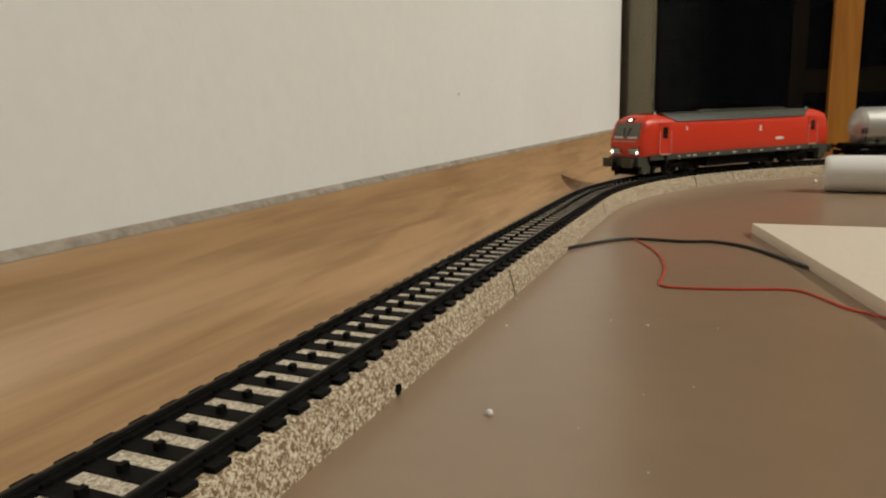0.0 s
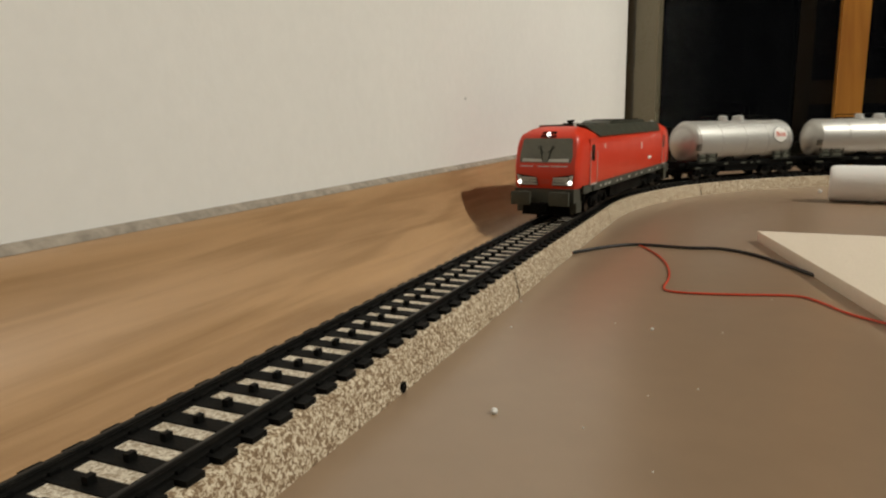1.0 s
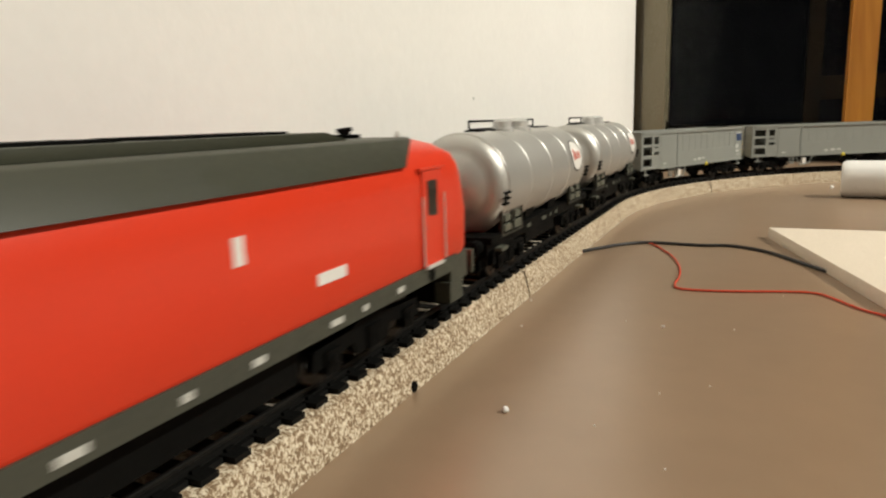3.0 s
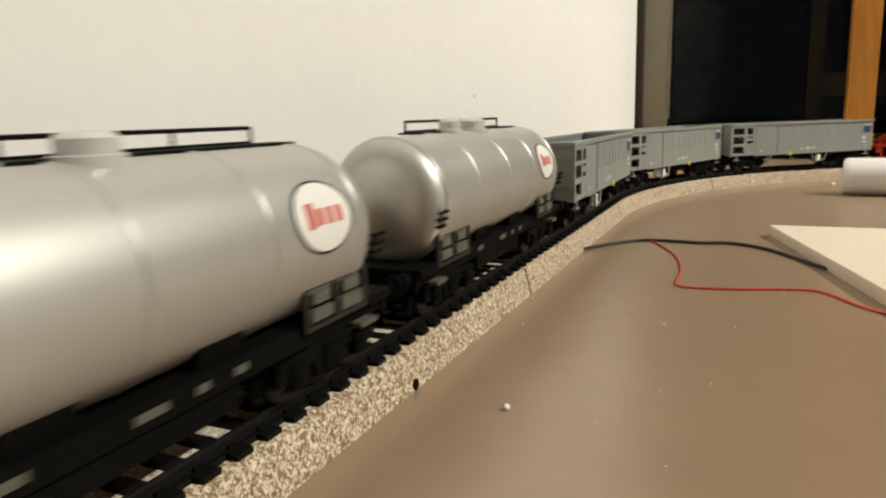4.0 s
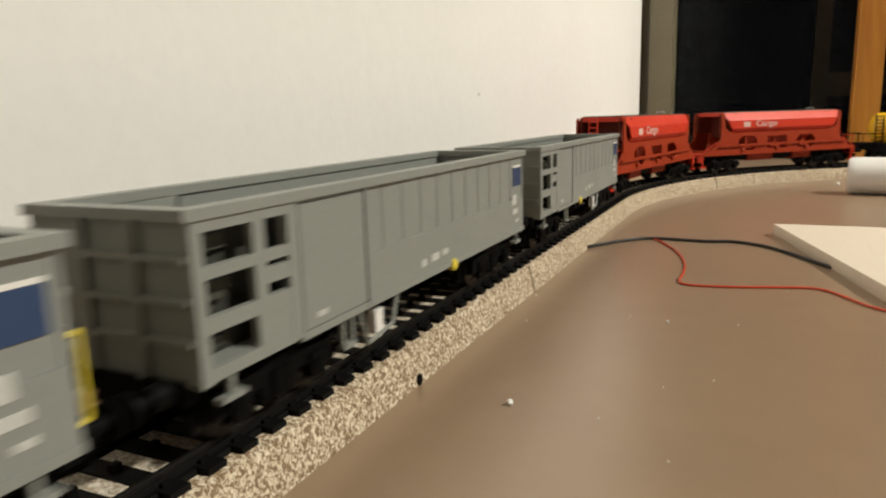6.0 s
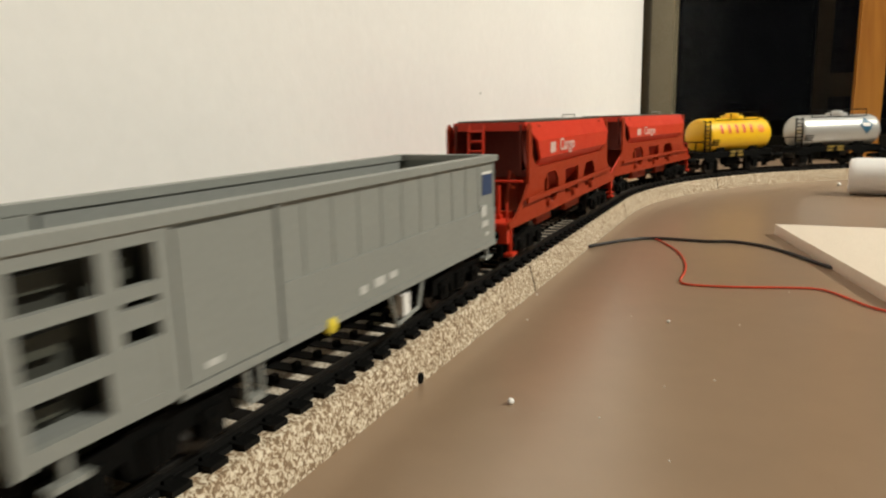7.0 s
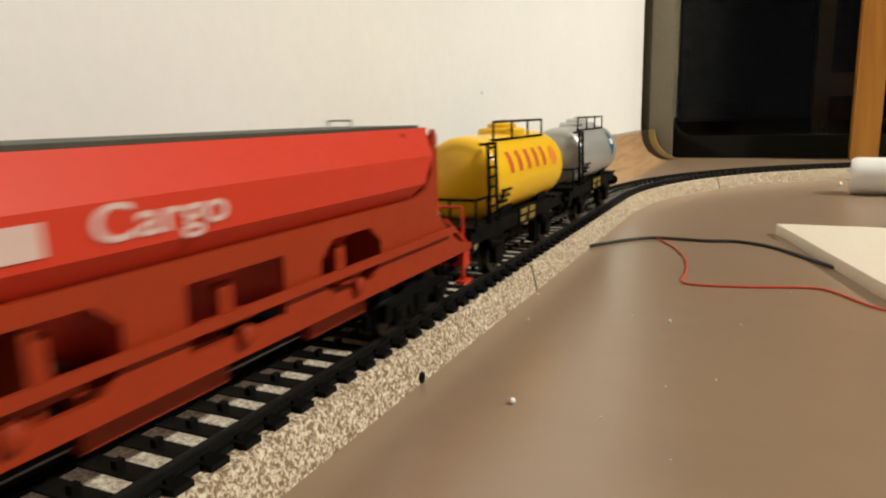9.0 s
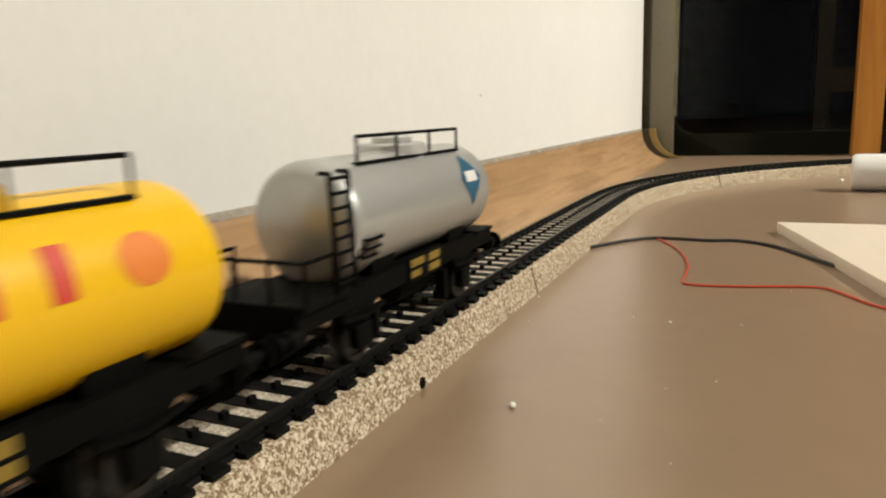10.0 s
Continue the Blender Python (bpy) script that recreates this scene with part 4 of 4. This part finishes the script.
def hopper(u, back):
    v = vehicle("hopper_wagon", "red bulk hopper model wagon with a grey top", "hopper wagon", u, 57.0, "red hopper wagons")
    made_parts = []

    def add(*a, **k):
        ob = part(*a, **k)
        made_parts.append(ob)
        return ob
    # bin: side sheets reach the ends, end walls stand back in open bays
    bm = bmesh.new()
    levels = ((12.3, 29.4, 50.5, 39.0), (16.4, 34.2, 54.5, 43.0), (16.6, 40.4, 58.5, 47.0), (13.0, 46.6, 62.4, 51.0))

    def at(x, y, z):
        return bm.verts.new(Vector((x, y, z)) * MM)
    outer = [[[at(sx * x, e * y, z) for e in (-1, 1)] for sx in (-1, 1)] for x, z, y, i in levels]
    lip = [[[at(sx * (x - 0.9), e * y, z - (0.9 if z > 46 else 0)) for e in (-1, 1)] for sx in (-1, 1)] for x, z, y, i in levels]
    deep = [[[at(sx * (x - 0.9), e * i, z - (0.9 if z > 46 else 0)) for e in (-1, 1)] for sx in (-1, 1)] for x, z, y, i in levels]
    base = [[at(sx * 3.0, e * 25, 17.0) for e in (-1, 1)] for sx in (-1, 1)]
    fs = [bm.faces.new((outer[3][0][0], outer[3][0][1], outer[3][1][1], outer[3][1][0]))]
    for k in range(3):
        for j in (0, 1):
            fs.append(bm.faces.new((outer[k][j][0], outer[k][j][1], outer[k + 1][j][1], outer[k + 1][j][0])))
            for e in (0, 1):
                fs.append(bm.faces.new((outer[k][j][e], outer[k + 1][j][e], lip[k + 1][j][e], lip[k][j][e])))
                fs.append(bm.faces.new((lip[k][j][e], lip[k + 1][j][e], deep[k + 1][j][e], deep[k][j][e])))
        for e in (0, 1):
            fs.append(bm.faces.new((deep[k][0][e], deep[k + 1][0][e], deep[k + 1][1][e], deep[k][1][e])))
    for e in (0, 1):
        fs.append(bm.faces.new((outer[3][0][e], outer[3][1][e], lip[3][1][e], lip[3][0][e])))
        fs.append(bm.faces.new((lip[3][0][e], lip[3][1][e], deep[3][1][e], deep[3][0][e])))
        fs.append(bm.faces.new((base[0][e], base[1][e], deep[0][1][e], deep[0][0][e])))
    for j in (0, 1):
        fs.append(bm.faces.new((base[j][0], base[j][1], deep[0][j][1], deep[0][j][0])))
        fs.append(bm.faces.new((outer[0][j][0], outer[0][j][1], deep[0][j][1], deep[0][j][0])))
    fs.append(bm.faces.new((base[0][0], base[0][1], base[1][1], base[1][0])))
    bmesh.ops.recalc_face_normals(bm, faces=fs)
    add("bin", bm, "hopper", v, "red hopper bin")
    add("top_cover", boxes((-12.4, 12.4, -60, 58, 46.55, 47.3)), "sole", v, "grey top cover", 0.3)
    for e in (-1, 1):
        add("hood_beam", boxes((-13.1, 13.1, *sorted((e * 62.6, e * 61.0)), 43.9, 46.7)), "hopper", v, "", 0.3)
    bm = bmesh.new()
    yg = -46 if back else 46
    for x in (-3, 3):
        bar(bm, (x, yg, 47.2), (x, yg, 48.8), 0.5)
    bar(bm, (-3, yg, 48.8), (3, yg, 48.8), 0.5)
    add("grab_rail", bm, "palegrey", v, "small pale grab rail")
    for s in (-1, 1):
        def X(a, b):
            return sorted((s * a, s * b))
        # pierced side frame
        side = bmesh.new()
        holes = [(-46.0, -27.0, 16.8, 28.2, 4.0), (-16.5, 4.5, 17.4, 27.4, 0.0), (15.0, 36.0, 17.0, 27.6, 4.0)]
        if s < 0:
            holes = [(-b, -a, z0, z1, c) for a, b, z0, z1, c in holes[::-1]]
        xs = X(14.2, 15.2)
        edge = -64.0
        for y0, y1, z0, z1, c in holes:
            box(side, *xs, edge, y0, 13.6, 31.0)
            box(side, *xs, y0, y1, 13.6, z0)
            box(side, *xs, y0, y1, z1, 31.0)
            if c:
                for yy, dy in ((y0, c), (y1, -c)):
                    for zz, dz in ((z0, c * 0.8), (z1, -c * 0.8)):
                        prism(side, [(yy, zz), (yy + dy, zz), (yy, zz + dz)], *xs, "x")
            edge = y1
        box(side, *xs, edge, 64.0, 13.6, 31.0)
        # end posts that rise to the top, cut along a slope
        for e in (-1, 1):
            prism(side, [(e * 64, 31), (e * 52, 31), (e * 57, 32.4), (e * 60.2, 35.6), (e * 61.2, 45.2), (e * 62.5, 46.3), (e * 64, 44.5)], *xs, "x")
            prism(side, [(e * 64, 13.6), (e * 64, 26), (e * 70, 20.6), (e * 77, 16.6), (e * 84, 15.4), (e * 84, 13.6)], *xs, "x")
        fr = add("side_frame", side, "hopperframe", v, "pierced red side frame")
        add("side_rail", boxes((*X(16.2, 16.9), -70, 66, 20.3, 22.0)), "hopperframe", fr, "red rail along the side", 0.2)
        for y in (-60, -22, 10, 44):
            add("rail_stay", made(bar, (s * 15.0, y, 21.0), (s * 16.4, y, 21.0), 0.9), "hopperframe", fr)
        for k, (y0, y1, z0, z1, c) in enumerate(holes):
            m = (y0 + y1) / 2
            add("chute_lever", boxes((*X(10.5, 12.0), m - 2.0, m + 1.4, z0 + 1, z1 - 2.4), (*X(10.5, 13.6), m - 5, m + 4.6, z0 + 1.2, z0 + 2.6)), "hopperframe", fr, "red lever in the opening", 0.2)
        for y in (-42 * s, -6 * s, 26 * s):
            add("valve_cap", made(lathe, [(1.6, s * 15.0), (1.6, s * 16.4), (1.0, s * 16.8)], 14, "x", (0, y, 17.2)), "hopperframe", fr, smooth=True)
        # print: a square and a word, as plain blocks
        def P(y, w):
            return (y, y + w) if s > 0 else (-y - w, -y)
        add("print_square", boxes((*X(16.3, 16.70), *P(-43.3, 6.8), 35.4, 39.2)), "cargo", fr, "pale square print")
        ya, yb = P(-30.5, 21.8)
        word = lettering("Cargo", 21.8, 4.6)
        for vert in word.verts:
            a, z, d = vert.co
            vert.co = Vector((s * (16.5 + d), (ya + yb) / 2 + s * a, 35.6 + z)) * MM
        if s < 0:
            bmesh.ops.recalc_face_normals(word, faces=word.faces[:])
        add("lettering", word, "cargo", fr, "pale lettering")
        for e in (-1, 1):
            add("foot_step", boxes((*X(12.8, 15.6), min(e * 78, e * 83), max(e * 78, e * 83), 4.6, 5.6), (*X(13.6, 14.6), min(e * 80, e * 81), max(e * 80, e * 81), 5, 13.8)), "hopper", v, "red foot step", 0.2)
    # ends
    for e in (-1, 1):
        def Y(a, b):
            return sorted((e * a, e * b))
        add("end_platform", boxes((-14.2, 14.2, *Y(64, 84), 13.8, 15.4)), "hopper", v, "red end platform", 0.3)
        add("headstock", boxes((-14.4, 14.4, *Y(81.6, 84.4), 9.0, 15.0)), "hopper", v, "red headstock", 0.4)
        add("platform_rib", boxes((-12, 12, *Y(70, 72), 15.4, 17.6)), "hopperframe", v, "", 0.2)
        bm = bmesh.new()
        prism(bm, [(e * 66, 15.4), (e * 60, 15.4), (e * 60, 23)], -1.0, 1.0, "x")
        prism(bm, [(e * 60, 15.4), (e * 48, 15.4), (e * 50, 26), (e * 56, 30)], 5.0, 6.0, "x")
        add("end_gusset", bm, "hopperframe", v, "red gusset plate")
        bm = bmesh.new()
        bar(bm, (-14.6, e * 83, 15), (-15.0, e * 68, 24), 0.8)
        add("slant_rod", bm, "hopper", v)
    # ladder and guard rail at one end
    bm = bmesh.new()
    for x in (-5.6, -0.4):
        bar(bm, (x, -68.5, 15.4), (x, -66.0, 46.0), 0.9)
    for k in range(9):
        z = 17.5 + k * 3.3
        bar(bm, (-5.6, -68.3 + k * 0.26, z), (-0.4, -68.3 + k * 0.26, z), 0.8)
    add("ladder", bm, "hopper", v, "red ladder")
    bm = bmesh.new()
    bar(bm, (-14, -67, 27.2), (14, -67, 27.2), 0.9)
    bar(bm, (-13.6, -82, 15), (-13.6, -82, 25), 0.8)
    bar(bm, (-13.6, -82, 25), (-5, -82, 25), 0.8)
    bar(bm, (-5, -82, 25), (-5, -82, 15), 0.8)
    bar(bm, (13.6, -82, 15), (13.6, -82, 22), 0.8)
    add("guard_rail", bm, "hopper", v, "red guard rail")
    add("brake_post", boxes((3.0, 4.2, -75, -73.6, 15.4, 24.5), (7.4, 8.4, -75, -73.6, 15.4, 26.5), (2.4, 9.0, -75.4, -73.2, 15.4, 16.8)), "hopper", v, "red brake posts", 0.2)
    add("keel", boxes((-8, 8, -80, 80, 9.0, 13.6)), "black", v, "black keel beam")
    for ya, yb in ((-38, -18), (4, 30)):
        add("chute", boxes((-9.5, 9.5, ya, yb, 8, 16)), "hopperframe", v, "red discharge chute", 0.6)
    for e in (-1, 1):
        add("bulkhead", boxes((-14.1, 14.1, *sorted((e * 37.4, e * 38.6)), 13.7, 30.9)), "hopperframe", v, "red bulkhead under the bin")
        # sheet and cheeks are real; their dark red paints the bay's shade
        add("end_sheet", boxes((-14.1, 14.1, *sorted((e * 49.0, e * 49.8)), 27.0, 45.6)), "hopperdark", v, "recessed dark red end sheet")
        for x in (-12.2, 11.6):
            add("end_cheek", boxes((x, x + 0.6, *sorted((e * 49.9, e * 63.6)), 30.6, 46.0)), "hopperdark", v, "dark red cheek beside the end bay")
    if back:
        for ob in made_parts:
            ob.data.transform(Matrix.Rotation(math.pi, 4, "Z"))
    for e in (-1, 1):
        bogie(v, e * 57.0, 20.7, 5.2)
    buffers(v, 88.6, 11.4, "black")


# ---- small two-axle tank wagons ----
def small_tank(u, colour):
    gold = colour == "yellow"
    v = vehicle("small_tank_wagon", "yellow two-axle model tank wagon with red print" if gold else "silver two-axle model tank wagon with a blue diamond sign", "tank wagon", u, 27.0, "two-axle tank wagons")
    r, zc, y0, y1 = 13.7, 29.6, -33.0, 47.6
    tank = part("tank", made(lathe, tank_prof(r, y0, y1, 2.3, 3.6), 52, "y", (0, 0, zc)), colour, v, "yellow tank" if gold else "silver tank", smooth=True)
    part("dome", made(lathe, [(8.6, 39.5), (8.6, 44.4), (8.1, 45.0), (5.2, 45.1), (5.2, 46.3), (4.6, 46.8), (1.6, 46.9), (1.5, 47.6), (0.8, 48.0)], 32, "z", (-1.0, 11.6, 0)), colour if gold else "clear", v, "stepped tank dome", smooth=True)
    for s in (1,):
        step_bracket(v, r, zc, -27.4, -7.0, -3.0, s, 3, 6.6)
    # walkway with railing
    part("walkway", boxes((4.0, 7.6, -19, 34.5, 41.4, 42.0)), "black", v, "black walkway")
    bm = bmesh.new()
    for y in (-18.4, -0.6, 16.8, 34):
        bar(bm, (7.2, y, 41.6), (7.2, y, 47.6), 0.75)
    bar(bm, (7.2, -18.4, 47.6), (7.2, 34, 47.6), 0.85)
    part("railing", bm, "black", v, "black railing")
    # ladder
    bm = bmesh.new()
    for y in (-36.8, -30.6):
        bar(bm, (13.0, y, 17.4), (12.4, y, 41.4), 1.2)
        bar(bm, (12.4, y, 41.2), (9.4, y + 1.0, 41.2), 0.9)
    for k in range(8):
        z = 19.5 + k * 2.95
        bar(bm, (13.0 - k * 0.09, -36.8, z), (13.0 - k * 0.09, -30.6, z), 0.8)
    part("ladder", bm, "black", v, "black ladder")
    # platform rail
    bm = bmesh.new()
    for x in (-12.4, -4.2, 4.2, 12.4):
        part("rail_post", made(bar, (x, -46.5, 17.4), (x, -46.5, 25.6), 0.8), "black", v)
    bar(bm, (-12.4, -46.5, 25.6), (12.4, -46.5, 25.6), 0.9)
    for x in (-12.4, 12.4):
        bar(bm, (x, -46.5, 25.6), (x, -36.5, 25.6), 0.9)
        part("rail_post", made(bar, (x, -37, 17.4), (x, -37, 25.6), 0.8), "black", v)
    part("platform_rail", bm, "black", v, "black platform railing")
    part("platform", boxes((-12.8, 12.8, -48, -30, 16.4, 17.6)), "black", v, "black end platform", 0.2)
    # frame
    fr = part("frame", boxes((-11.4, -9.6, -47, 47, 12.4, 17.0), (9.6, 11.4, -47, 47, 12.4, 17.0), (-11.4, 11.4, -48.4, -46.2, 10.0, 17.0), (-11.4, 11.4, 46.2, 48.4, 10.0, 17.0), (-9.6, 9.6, -46, 46, 14.0, 16.6)), "black", v, "black wagon frame", 0.25)
    for y in (-14, 26):
        part("saddle", made(prism, [(-9.5, 16.4), (9.5, 16.4), (10.2, 21), (-10.2, 21)], y - 5, y + 5), "black", v, "black saddle")
    part("rear_deck", boxes((-12.2, 12.2, 36, 48, 16.6, 17.4)), "black", v)
    for s in (-1, 1):
        for y in (-27, 27):
            bm = boxes((*sorted((s * 10.2, s * 12.2)), y - 3.0, y + 3.0, 3.4, 8.6))
            prism(bm, [(y - 7, 12.4), (y + 7, 12.4), (y + 3, 8.0), (y - 3, 8.0)], s * 10.4, s * 11.4, "x")
            part("axle_box", bm, "black", v, "black axle box", 0.3)
            part("leaf_spring", made(prism, [(y - 8, 10.8), (y, 9.6), (y + 8, 10.8), (y + 8, 11.6), (y, 10.6), (y - 8, 11.6)], s * 11.4, s * 12.6, "x"), "black", v)
        plate = part("data_panel", boxes((*sorted((s * 11.4, s * 11.9)), -6, 12, 12.0, 18.2)), "black", v, "dark data panel")
        for y, z, w, h in ((-5, 15.6, 7, 1.8), (-5, 13.0, 5, 1.6), (4.5, 15.4, 6, 2.0), (4.5, 12.8, 6, 1.8)):
            part("print", boxes((*sorted((s * 11.85, s * 12.05)), y, y + w, z, z + h)), "ochre", plate, "ochre print bar")
        for y in (-19, 17):
            part("brake_block", boxes((*sorted((s * 7.2, s * 10)), y, y + 2, 2, 10)), "black", v)
    part("air_tank", made(lathe, [(2.0, -8), (3.6, -7), (3.6, 7), (2.0, 8)], 16, "y", (4, 4, 9.0)), "black", v, smooth=True)
    # prints
    if gold:
        for k in range(5):
            y = -20.5 + k * 8.9
            part("print_block", made(wrap_block, r, zc, y + 1.0, y + 4.2, 1.6, 8.8, 0.14, 0.08), "redprint", v, "plain red print block")
        bm = bmesh.new()
        wrap_oval(bm, r, zc, 30.0, 4.6, 4.0, 3.8, 0.14)
        part("round_badge", bm, "orange", v, "orange round badge")
    else:
        bm = bmesh.new()
        wrap_diamond(bm, r, zc, 30.2, 4.4, 6.4, 7.8, 0.2)
        sign = part("diamond_sign", bm, "teal", v, "blue diamond sign")
        bm = bmesh.new()
        wrap_block(bm, r, zc, 26.6, 33.8, 3.4, 6.4, 0.34)
        part("sign_bar", bm, "white", sign, "white bar on the sign")
    for y in (-27, 27):
        wheelset(v, y, 5.4)
    buffers(v, 54.4, 11.6)


track_oval()
table_things()
ROLLING[0] = (0.985, 1.016, 0.968)
locomotive()
ROLLING[0] = (0.985, 1.0, 0.984)
for place in (-147.8, -5.8):
    big_tank(place)
for place, shift, tag in ((148.3, 0.0, 14.8), (311.0, 0.0, 14.8), (474.6, 39.0, -13.6)):
    gondola(place, shift, tag)
hopper(645.5, False)
hopper(827.0, True)
ROLLING[0] = (0.985, 1.0, 0.972)
small_tank(968.1, "yellow")
small_tank(1078.6, "silver2")


# ---- the run of the train ----
SPEED, T0 = 191.0, 5.11


def heading(d):
    return math.degrees(math.atan2(-d.x, d.y))


def motions():
    tenths = [k / 10 for k in range(101)]
    frames = [k / 30 for k in range(301)]
    bogies, wheels = {}, {}
    for b, y in BOGIES:
        bogies.setdefault(b.parent, []).append((b, y))
    for ob, u, pivot in TRAIN:
        rows, turn = [], {b: [] for b, _ in bogies.get(ob, [])}
        for t in tenths:
            s = u - SPEED * (t - T0)
            a, b = track(s - pivot)[0], track(s + pivot)[0]
            c, h = (a + b) / 2 * MM, heading((b - a).normalized())
            rows.append((t, pose(c.x, c.y, RAIL * MM, 0, 0, h)))
            for g, y in bogies.get(ob, []):
                own = (heading(track(s + y)[1]) - h + 180) % 360 - 180
                turn[g].append((t, pose(0, y * MM, 0, 0, 0, own)))
        walk(ob, rows)
        for g, r in turn.items():
            walk(g, r)
    for w, y, r in WHEELS:
        walk(w, [(t, pose(0, y * MM, r * MM, math.degrees(SPEED * t / r))) for t in frames])


motions()
